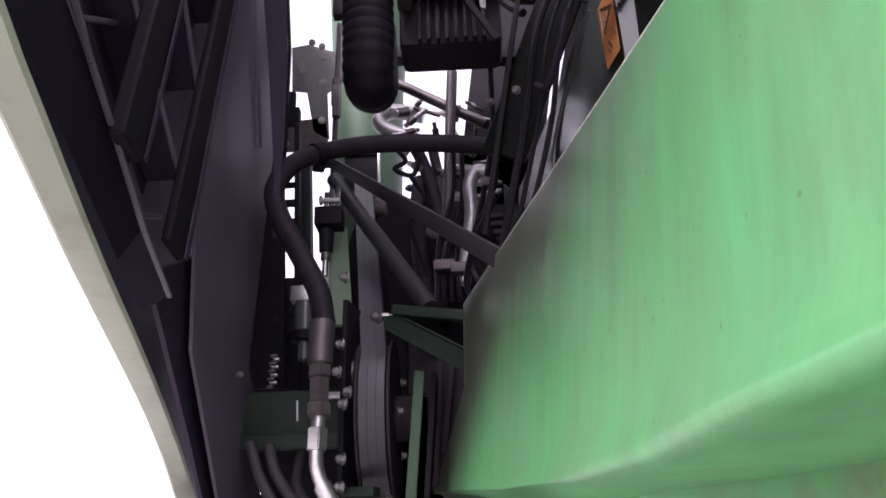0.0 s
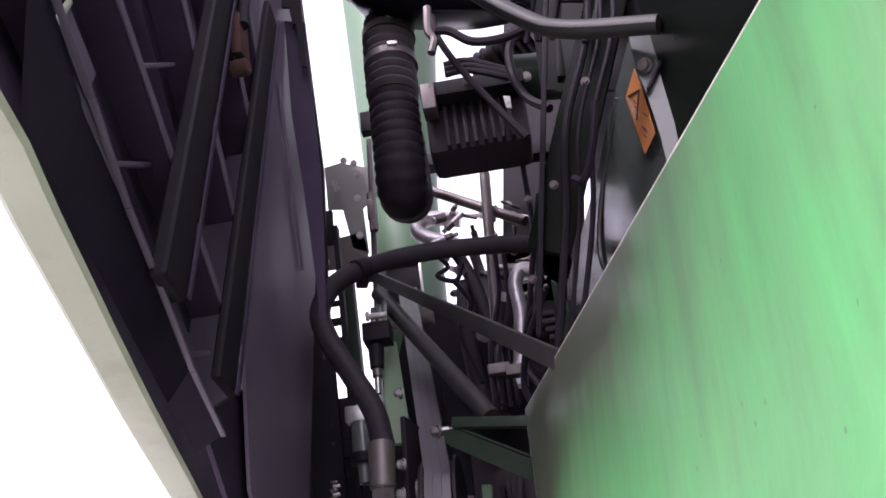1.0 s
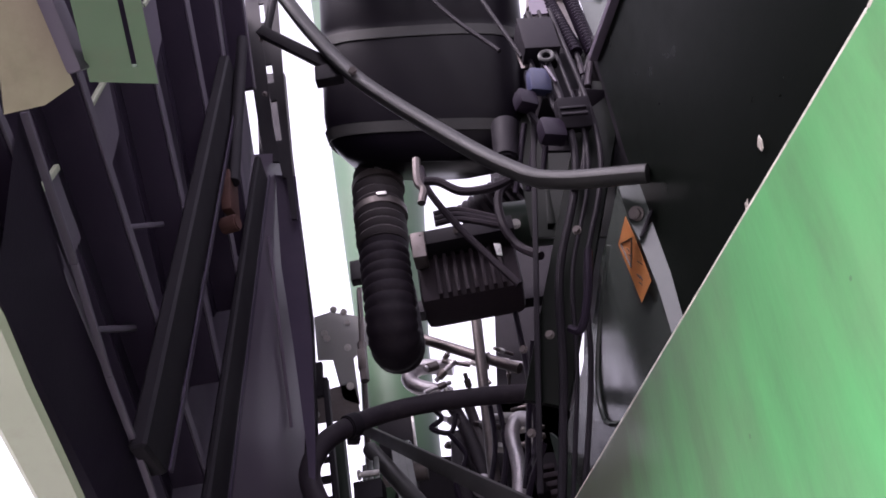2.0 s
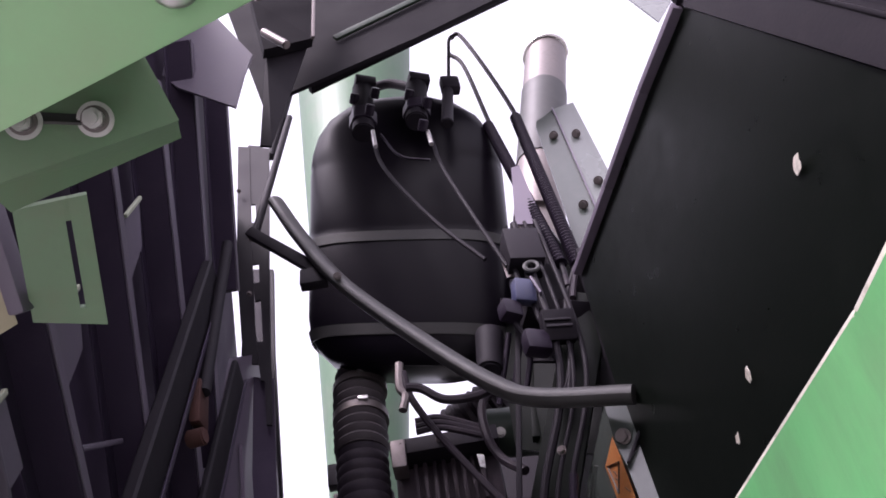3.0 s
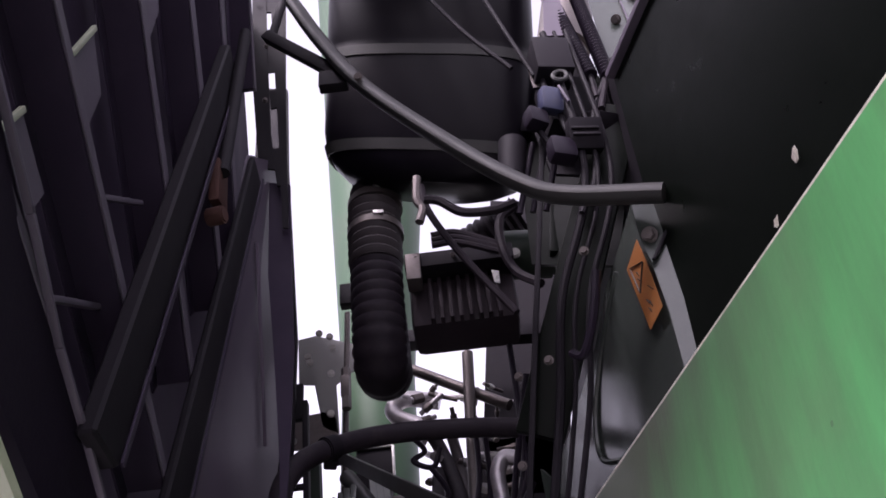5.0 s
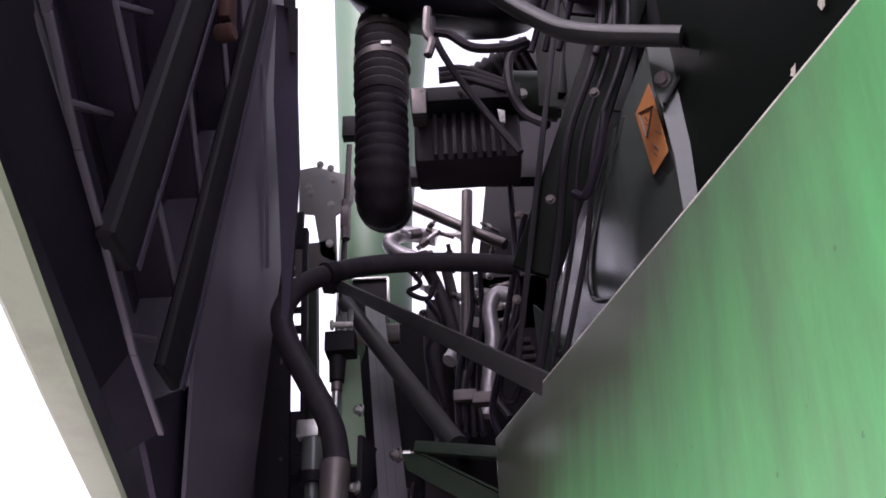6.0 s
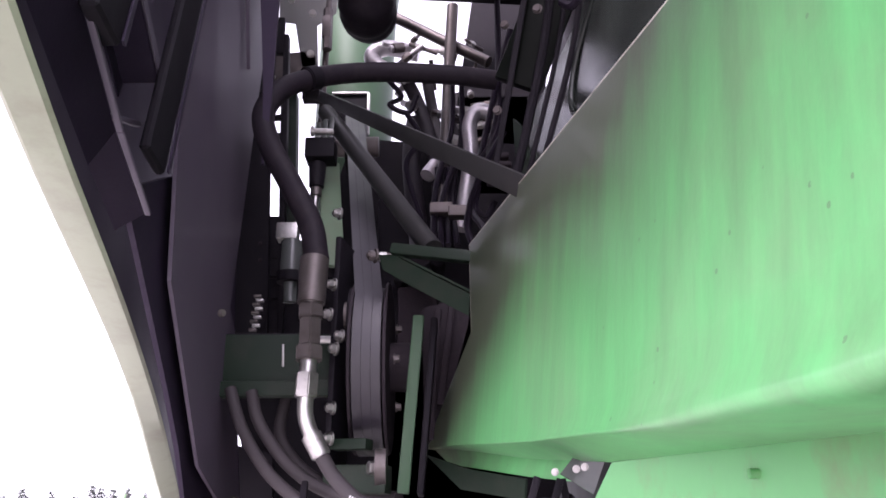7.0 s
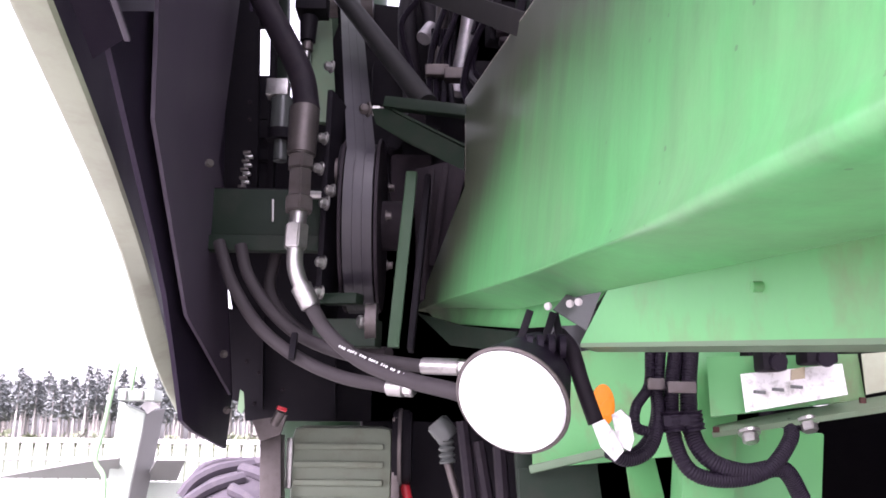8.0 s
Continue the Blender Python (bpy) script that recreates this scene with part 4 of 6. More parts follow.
def stay_bar():
    """The bent prop that holds the shield open."""
    root = thing("stay_bar", (0.424, 1.216, 2.515), "dark green bent tubular stay bar across the opening", "stay bar")
    pts = [(-0.301, 1.434, 3.598), (-0.218, 1.408, 3.373), (-0.102, 1.370, 3.110), (0.085, 1.306, 2.798), (0.198, 1.254, 2.620), (0.270, 1.229, 2.554), (0.422, 1.190, 2.495)]
    part("bar", tube(pts, 0.026, seg=14, flat=0.7), STAY, root)
    part("link", beam((-0.384, 1.485, 3.538), (-0.162, 1.408, 3.215), 0.03, 0.03), BLACK, root)
    part("clamp", block((-0.185, 1.408, 3.201), (0.07, 0.03, 0.055), 0), BLACK, root)
    part("bolt", hexbolt((-0.116, 1.344, 3.121), (0, -1, -0.8), 0.008), DULL_STEEL, root)
    part("rod", rod((-0.370, 1.485, 3.533), (-0.330, 1.664, 4.470), 0.012), BLACK, root)
    part("rod", rod((-0.393, 1.664, 4.213), (-0.305, 1.664, 4.888), 0.016), BLACK, root)


stay_bar()


# ---- overhead ----
def near_bracket():
    """Green hinge plate close overhead with a domed bolt and a slotted arm."""
    root = thing("hinge_plate", (-0.016, 0.149, 1.925), "green hinge plate overhead with a domed bolt head", "hinge plate")
    part("plate", plate([(-0.098, 0.172, 1.842), (-0.073, 0.169, 1.860), (0.009, 0.165, 1.926), (0.108, 0.155, 1.995), (0.188, 0.127, 2.017), (-0.051, 0.033, 1.911)], 0.006), GREEN_PLATE, root)
    c = Vector((0.008, 0.139, 1.927))
    n = (Vector((0.102, -0.008, 1.520)) - c).normalized()
    c = c + n * 0.004
    bm = bmesh.new()
    bmesh.ops.create_uvsphere(bm, u_segments=28, v_segments=14, radius=0.0135)
    bmesh.ops.delete(bm, geom=[v for v in bm.verts if v.co.z < -0.001], context="VERTS")
    bm.transform(Matrix.Translation(c) @ n.to_track_quat("Z", "Y").to_matrix().to_4x4() @ Matrix.Diagonal((0.95, 0.95, 0.45, 1)))
    part("dome_bolt", bm, STEEL, root, "domed zinc bolt head")
    # plate and arm share one paint; the arm's copy is darkened for shadow
    arm = thing("slotted_arm", (-0.073, 0.231, 1.949), "dusty green folded arm, darkened for its shadow, with nuts and a slotted tongue", "bracket")
    part("channel", plate([(-0.125, 0.208, 1.936), (-0.036, 0.201, 1.989), (-0.025, 0.237, 1.974), (-0.121, 0.232, 1.925)], 0.005), GREEN_DUSTY_SHADED, arm)
    part("back_web", plate([(-0.125, 0.207, 1.936), (-0.038, 0.200, 1.989), (-0.010, 0.162, 1.919), (-0.081, 0.163, 1.863)], 0.005), GREEN_DUSTY_SHADED, arm)
    part("lip", plate([(-0.121, 0.232, 1.925), (-0.026, 0.237, 1.974), (-0.031, 0.256, 1.987), (-0.121, 0.257, 1.937)], 0.005), GREEN_DUSTY_SHADED, arm)
    for p in ((-0.062, 0.217, 1.953), (-0.095, 0.207, 1.944)):
        q = Vector(p)
        w = (Vector((0.018, -0.045, 1.553)) - q).normalized()
        part("washer", rod(q, q + w * 0.002, 0.0098, seg=28, bevel=0.0006), STEEL, arm)
        part("spring_washer", rod(q + w * 0.002, q + w * 0.0036, 0.0074, seg=24), DULL_STEEL, arm)
        part("nut", hexbolt(q + w * 0.003, w, 0.006, 0.006, washer=False), STEEL, arm)
    part("slot", beam((-0.088, 0.209, 1.949), (-0.069, 0.216, 1.953), 0.002, 0.009), INK, arm)
    a, b, c2, d2 = (-0.153, 0.295, 1.998), (-0.111, 0.302, 2.014), (-0.133, 0.408, 2.004), (-0.178, 0.389, 1.997)
    u = lambda i, j: mid(mid(a, b, i), mid(d2, c2, i), j)
    part("tongue", plate([a, u(0.66, 0), u(0.66, 0.16), u(0.66, 0.86), u(0.66, 1.0), d2], 0.004), GREEN_DUSTY_SHADED, arm)
    part("tongue", plate([u(0.74, 0), b, c2, u(0.74, 1.0), u(0.74, 0.86), u(0.74, 0.16)], 0.004), GREEN_DUSTY_SHADED, arm)
    part("tongue", plate([u(0.66, 0), u(0.74, 0), u(0.74, 0.16), u(0.66, 0.16)], 0.004), GREEN_DUSTY_SHADED, arm)
    part("tongue", plate([u(0.66, 0.86), u(0.74, 0.86), u(0.74, 1), u(0.66, 1)], 0.004), GREEN_DUSTY_SHADED, arm)
    box = thing("beige_box", (-0.204, 0.367, 2.026), "beige weathered folded box beside the slotted arm", "bracket")
    part("front", plate([(-0.229, 0.328, 2.038), (-0.204, 0.336, 2.048), (-0.195, 0.397, 2.008), (-0.217, 0.399, 1.993), (-0.242, 0.391, 1.981)], 0.02), BEIGE, box)
    part("edge", beam((-0.186, 0.304, 2.039), (-0.178, 0.375, 1.993), 0.012, 0.02), SHIELD_PALE, box)


near_bracket()


def overhead_beam():
    root = thing("overhead_beam", (0.130, 1.078, 4.033), "dark folded steel beam overhead", "beam")
    a, b = (-0.366, 1.198, 3.993), (0.878, 1.198, 4.811)
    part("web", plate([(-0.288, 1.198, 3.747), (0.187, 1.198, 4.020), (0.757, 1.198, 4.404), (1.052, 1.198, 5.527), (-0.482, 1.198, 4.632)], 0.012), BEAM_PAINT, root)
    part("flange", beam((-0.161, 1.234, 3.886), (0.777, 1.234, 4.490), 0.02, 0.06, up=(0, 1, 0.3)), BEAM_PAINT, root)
    part("stiffener", beam((-0.072, 1.185, 4.071), (0.803, 1.185, 4.686), 0.02, 0.012, up=(0, 1, 0.3)), GREEN_DARK, root)
    hinge = thing("hinge_box", (-0.210, 1.020, 3.793), "dark hinge box with grey worn faces beneath the beam", "hinge")
    part("side", plate([(-0.488, 0.86, 3.449), (-0.387, 0.86, 3.561), (-0.31, 0.86, 3.589), (-0.212, 0.86, 3.361), (-0.225, 0.86, 3.268), (-0.235, 0.86, 3.132), (-0.37, 0.86, 3.259), (-0.434, 0.86, 3.362)], 0.005), SHIELD_PALE, hinge)
    part("pocket", plate([(-0.289, 1.008, 4.044), (-0.113, 1.056, 4.295), (-0.118, 1.080, 3.872), (-0.252, 1.056, 3.795)], 0.03), BEAM_PAINT, hinge)
    part("pocket_rim", beam((-0.105, 1.032, 4.206), (-0.114, 1.056, 3.821), 0.01, 0.012), DULL_STEEL, hinge)
    part("pocket_rim", beam((-0.272, 0.996, 3.999), (-0.109, 1.032, 4.148), 0.006, 0.008), DULL_STEEL, hinge)
    part("pin", rod((-0.242, 1.008, 3.802), (-0.174, 1.008, 3.697), 0.012, bevel=0.003), DULL_STEEL, hinge)
    part("drop_plate", plate([(-0.252, 1.080, 3.842), (-0.131, 1.104, 3.928), (-0.255, 1.200, 3.522), (-0.286, 1.200, 3.534)], 0.01), BLACK, hinge)


overhead_beam()


def roof_sheet():
    root = thing("roof_sheet", (0.928, 1.170, 4.203), "grey painted roof sheet above the opening", "machine panel")
    part("sheet", plate([(1.018, 1.250, 5.189), (0.824, 1.250, 4.479), (0.933, 1.250, 3.972), (1.136, 1.250, 4.296), (1.410, 1.250, 4.911)], 0.006), GREY_SHEET, root)


roof_sheet()


def exhaust_stack():
    a, b = (0.930, 2.300, 5.830), (0.756, 2.300, 5.074)
    root = thing("exhaust_stack", b, "grey exhaust pipe with a pale rolled rim", "exhaust")
    part("pipe", rod(tuple(Vector(b) + (Vector(b) - Vector(a)) * 0.9), a, 0.112, seg=28), DULL_STEEL, root)
    low = Vector(b) + (Vector(b) - Vector(a)) * 0.88
    part("down_pipe", rod(off(low, 0, 0, -1.3), off(low, 0, 0, 0.03), 0.09, seg=28), DULL_STEEL, root)
    part("rim", tube([off(a, 0.117 * math.cos(k * 0.6283), 0.117 * math.sin(k * 0.6283), 0) for k in range(11)], 0.012, seg=8, steps=3), STEEL, root)
    part("dark_band", rod(mid(a, b, 1.4), mid(a, b, 0.55), 0.117, seg=28), STAY, root)


exhaust_stack()


def bolted_tray():
    a, b, c, d = (0.515, 1.500, 3.905), (0.588, 1.500, 3.965), (0.592, 1.500, 3.330), (0.500, 1.500, 3.130)
    root = thing("bolted_plate", d, "grey-green bolted angle plate beside the panel edge", "bracket")
    part("plate", plate([off(a, 0, 0, -0.03), off(a, 0.008, 0, 0.005), off(a, 0.03, 0, 0.02), b, c, d], 0.006), DARK_SHEET, root)
    part("upright", plate([off(b, 0.001, -0.002), off(b, 0.075, 0.004, 0.03), off(c, 0.085, 0.004, 0.10), off(c, 0.001, -0.002)], 0.004), GREY_SHEET, root)
    part("fold_line", beam(off(b, -0.001, -0.006), off(c, -0.001, -0.006), 0.005, 0.005), SHIELD_PALE, root)
    for p in ((0.556, 1.492, 3.800), (0.560, 1.492, 3.430), (0.625, 1.492, 3.790), (0.628, 1.492, 3.530)):
        part("bolt", hexbolt(p, (-0.5, -0.6, -0.8), 0.011), DULL_STEEL, root)
    part("side_tray", plate([(0.388, 1.450, 3.603), (0.412, 1.450, 3.612), (0.426, 1.450, 3.326), (0.352, 1.450, 3.340)], 0.006), SHIELD_PALE, root)


bolted_tray()


def cable(name, label, pts, r, mat=RUBBER, group="", seg=8, category="cable", ring=0.0, pitch=0.0):
    return single(name, tube(pts, r, seg=seg, ring=ring, pitch=pitch), mat, label, category, group)


cable("cable", "black cable in a sleeve beside the reservoir", [(0.341, 1.586, 4.758), (0.379, 1.586, 4.773), (0.439, 1.560, 4.374), (0.479, 1.534, 3.957), (0.474, 1.495, 3.534), (0.465, 1.430, 3.154), (0.424, 1.404, 2.978)], 0.008, group="cables by the tank")
cable("cable", "black cable in a sleeve beside the reservoir", [(0.317, 1.586, 4.628), (0.360, 1.586, 4.508), (0.386, 1.547, 3.980), (0.409, 1.508, 3.669), (0.433, 1.456, 3.209), (0.425, 1.417, 3.033)], 0.008, group="cables by the tank")
for a, b in (((0.374, 1.534, 3.982), (0.430, 1.430, 3.132)), ((0.467, 1.521, 3.985), (0.466, 1.417, 3.105))):
    single("cable_sleeve", tube([a, mid(a, b), b], 0.017, seg=10, ring=0.0025, pitch=0.014), PLASTIC, "corrugated black cable sleeve", "cable sleeve", "cable sleeves")


# ---- middle: intake hose, cooler, post ----
def intake_hose():
    pts = [(-0.113, 2.000, 3.514), (-0.162, 1.980, 3.345), (-0.167, 1.980, 3.077), (-0.168, 2.000, 2.885), (-0.172, 2.030, 2.815)]
    e = pts[-1]
    root = thing("intake_hose", pts[0], "thick corrugated black intake hose with clamp bands", "hose")
    part("corrugated_end", tube(pts[:3], 0.074, seg=24, ring=0.006, pitch=0.032), DUSTY_RUBBER, root)
    part("smooth_bend", tube([pts[2], pts[3], e, off(e, 0.0, 0.05, -0.015), off(e, 0.0, 0.13, 0.03), off(e, -0.01, 0.24, 0.16), off(e, -0.02, 0.30, 0.36)], 0.073, seg=24, ring=0.0025, pitch=0.032), RUBBER, root)
    for k, t in ((0, 0.25), (1, 0.1)):
        p = mid(pts[1], pts[2], 0.05 + 0.42 * k)
        q = mid(pts[1], pts[2], 0.14 + 0.42 * k)
        band = part("clamp_band", rod(p, q, 0.083, seg=28), DULL_STEEL, root)
        part("clamp_screw", block(off(p, 0.02, -0.082, 0.0), (0.03, 0.012, 0.014)), STEEL, band)


intake_hose()


def charge_cooler():
    tl, br = (-0.079, 1.978, 3.037), (0.215, 2.134, 2.874)
    cx, cz, w, h = (tl[0] + br[0]) / 2, (tl[2] + br[2]) / 2, br[0] - tl[0], tl[2] - br[2]
    root = thing("ribbed_housing", (cx, 2.06, br[2]), "dusty ribbed cast housing with a black top rail", "engine part")
    part("body", block((cx, 2.06, cz - 0.01), (w, 0.15, h), bevel=0.025), CAST, root)
    for k in range(8):
        part("rib", block((tl[0] + 0.06 + (w - 0.1) * k / 7.5, 1.975, cz - 0.02), (0.012, 0.03, h * 0.86), bevel=0.004), CAST, root)
    part("top_rail", block((cx, 1.955, cz + h * 0.5), (w * 1.02, 0.08, 0.05)), BLACK, root)
    part("label", plate([(0.151, 1.914, 2.970), (0.170, 1.914, 2.964), (0.169, 1.914, 2.922), (0.154, 1.914, 2.929)], 0.002), WHITE, root)
    for x in (0.1, 0.45, 0.8):
        part("bolt", hexbolt((tl[0] + w * x, 1.91, cz + h * 0.5), (0, -1, -0.5), 0.006), DULL_STEEL, root)
    part("clamp_block", block((-0.058, 1.932, 3.007), (0.04, 0.06, 0.09)), DULL_STEEL, root)
    green = part("end_cap", rod((0.182, 2.116, 3.189), (0.358, 2.116, 3.171), 0.075, seg=24, bevel=0.01), GREEN_DARK, root)
    part("cap_bolt", hexbolt((0.234, 2.042, 3.128), (0, -1, -0.5), 0.012), STEEL, green)


charge_cooler()
cable("rear_hose", "short corrugated hose rising behind the housing", [(0.100, 2.250, 3.348), (0.172, 2.205, 3.357), (0.283, 2.160, 3.392)], 0.06, RUBBER, seg=20, category="hose", ring=0.005, pitch=0.026)
cable("breather_hose", "thin black hose sagging under the tank", [(-0.003, 1.710, 3.062), (0.034, 1.710, 3.050), (0.089, 1.710, 3.002), (0.164, 1.710, 2.995), (0.226, 1.710, 3.013)], 0.012, category="hose")
cable("control_cable", "black control cable crossing the housing", [(-0.011, 1.755, 3.158), (-0.000, 1.755, 3.072), (0.049, 1.782, 2.974), (0.124, 1.800, 2.848), (0.190, 1.800, 2.734)], 0.010)
cable("control_cable", "black looped cable beside the housing", [(0.242, 1.800, 3.093), (0.188, 1.800, 3.042), (0.182, 1.800, 2.943), (0.208, 1.800, 2.860), (0.256, 1.755, 2.778)], 0.012)
cable("valve_lever", "zinc valve with lever under the tank", [(-0.020, 1.755, 3.192), (-0.025, 1.755, 3.108), (-0.012, 1.755, 3.074), (-0.023, 1.755, 3.026)], 0.012, DULL_STEEL, category="valve")
for k in range(3):
    a, b = (-0.000, 1.845, 3.021), (0.176, 1.845, 2.972)
    cable("loom", "black wires along the top of the housing", [off(a, 0, 0, 0.018 * k), off(mid(a, b, 0.4), 0, 0, 0.018 * k + 0.02), off(b, 0, 0, 0.014 * k)], 0.009, group="wires on the housing")


def harness_post():
    root = thing("frame_post", (0.129, 1.600, 2.155), "black upright frame post with clipped cables", "post")
    a, b = (0.313, 1.420, 2.794), (0.128, 1.620, 2.113)
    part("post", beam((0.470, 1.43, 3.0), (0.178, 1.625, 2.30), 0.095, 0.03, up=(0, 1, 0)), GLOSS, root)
    part("post_edge", beam(off(a, 0, 0, 0.3), b, 0.012, 0.02, up=(0, 1, 0)), BLACK, root)
    for k, r in ((0, 0.009), (1, 0.005), (2, 0.006)):
        d = 0.028 * (k + 1)
        part("cable", tube([off(a, d, -0.01, 0.5), off(a, d + 0.01, -0.01), off(mid(a, b, 0.4), d - 0.01, -0.015), off(mid(a, b, 0.7), d + 0.008, -0.01), off(b, d * 0.7, -0.01, -0.1)], r, seg=8), BLACK, root)
    for p in ((0.326, 1.350, 2.646), (0.296, 1.350, 2.522), (0.204, 1.450, 2.358), (0.155, 1.600, 2.426), (0.135, 1.600, 2.232)):
        part("clip", hexbolt(p, (-0.3, -1, -0.3), 0.007), DULL_STEEL, root)
    part("looped_lead", tube([(0.298, 1.300, 2.432), (0.280, 1.320, 2.357), (0.254, 1.350, 2.298), (0.236, 1.370, 2.314)], 0.008, seg=8), PLASTIC, root)


harness_post()


def green_column():
    low, high = Vector((-0.335, 3.300, 3.364)), Vector((-0.217, 3.300, 7.859))
    r0 = 0.158
    r1 = (Vector((0.218, 3.300, 7.761)) - Vector((-0.684, 3.300, 7.682))).length / 2
    high, r1 = high + Vector((-0.025, 0, 0)), r1 + 0.03
    way = (high - low) / (high.z - low.z)
    foot = low + way * (0.9 - low.z)
    root = thing("green_column", foot, "large green upright auger tube behind the engine bay", "auger tube")
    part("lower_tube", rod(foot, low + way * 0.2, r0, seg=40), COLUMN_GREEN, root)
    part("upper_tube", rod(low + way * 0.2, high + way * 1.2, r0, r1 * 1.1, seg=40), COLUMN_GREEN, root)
    tl, br = (-0.393, 3.020, 3.089), (-0.253, 3.020, 2.914)
    cx, cz = (tl[0] + br[0]) / 2, (tl[2] + br[2]) / 2
    door = part("inspection_door", block((cx, 3.03, cz), (br[0] - tl[0], 0.03, tl[2] - br[2])), BLACK, root)
    part("door_frame", beam((tl[0], 3.01, tl[2]), (br[0], 3.01, tl[2]), 0.01, 0.01), STEEL, door)
    part("door_frame", beam((br[0], 3.01, tl[2]), (br[0], 3.01, br[2]), 0.01, 0.01), STEEL, door)


green_column()


def flange_plate():
    """Pale bolted corner plate at the foot of the bright gap."""
    root = thing("corner_plate", (-0.484, 2.645, 2.921), "pale dusty bolted corner plate with cut-outs", "bracket")
    part("plate", plate([(-0.538, 2.645, 3.353), (-0.476, 2.645, 3.363), (-0.330, 2.645, 3.305), (-0.337, 2.645, 3.197), (-0.400, 2.645, 3.145), (-0.389, 2.645, 2.952), (-0.446, 2.645, 2.985), (-0.476, 2.645, 3.154), (-0.531, 2.645, 3.163)], 0.006), SHEET_GREY, root)
    part("lower_leg", plate([(-0.569, 2.645, 3.029), (-0.405, 2.645, 3.044), (-0.388, 2.645, 2.905), (-0.556, 2.645, 2.910)], 0.006), DULL_STEEL, root)
    for p in ((-0.489, 2.622, 3.234), (-0.497, 2.622, 3.258), (-0.409, 2.622, 3.283), (-0.414, 2.622, 3.178), (-0.458, 2.622, 3.354), (-0.420, 2.622, 3.334), (-0.414, 2.622, 3.018), (-0.540, 2.622, 2.930)):
        part("bolt", hexbolt(p, (0.1, -1, -0.4), 0.010), STEEL, root)


flange_plate()


def tension_rod():
    root = thing("tension_rod", (-0.363, 2.508, 2.481), "thin linkage rod with spring and clevis", "linkage")
    part("rod", rod((-0.336, 2.508, 3.344), (-0.365, 2.565, 2.504), 0.010), DULL_STEEL, root)
    part("knob", block((-0.336, 2.508, 3.417), (0.05, 0.04, 0.09)), BLACK, root)
    part("clevis", block((-0.345, 2.508, 3.041), (0.03, 0.03, 0.08)), DULL_STEEL, root)
    part("turnbuckle", rod((-0.343, 2.508, 3.111), (-0.342, 2.508, 2.959), 0.016, seg=6), DULL_STEEL, root)
    box = part("lever_box", block((-0.259, 1.950, 2.319), (0.07, 0.06, 0.05)), BLACK, root)
    for k in range(3):
        part("lever", beam(off((-0.264, 1.920, 2.341), 0.015 * k), off((-0.262, 1.920, 2.381), 0.015 * k, 0, 0.008 * k), 0.004, 0.012), GREY_SHEET, box)
    part("clevis_pin", rod(off((-0.274, 1.915, 2.356), 0), off((-0.227, 1.915, 2.354), 0), 0.007, bevel=0.001), STEEL, box)
    part("clevis_head", rod((-0.280, 1.915, 2.356), (-0.272, 1.915, 2.356), 0.013, bevel=0.002), STEEL, box)
    part("actuator", rod((-0.266, 1.950, 2.290), (-0.267, 1.950, 2.225), 0.021, 0.017, seg=20, bevel=0.004), BLACK, root)
    part("actuator_gland", rod((-0.267, 1.950, 2.228), (-0.267, 1.950, 2.205), 0.013, seg=16, bevel=0.002), DULL_STEEL, root)
    part("spring_rod", rod((-0.266, 1.950, 2.297), (-0.268, 1.950, 2.163), 0.008), STEEL, root)
    part("green_web", beam((-0.254, 2.050, 2.337), (-0.214, 1.900, 2.016), 0.05, 0.01), GREEN_DUSTY_SHADED, root)


tension_rod()


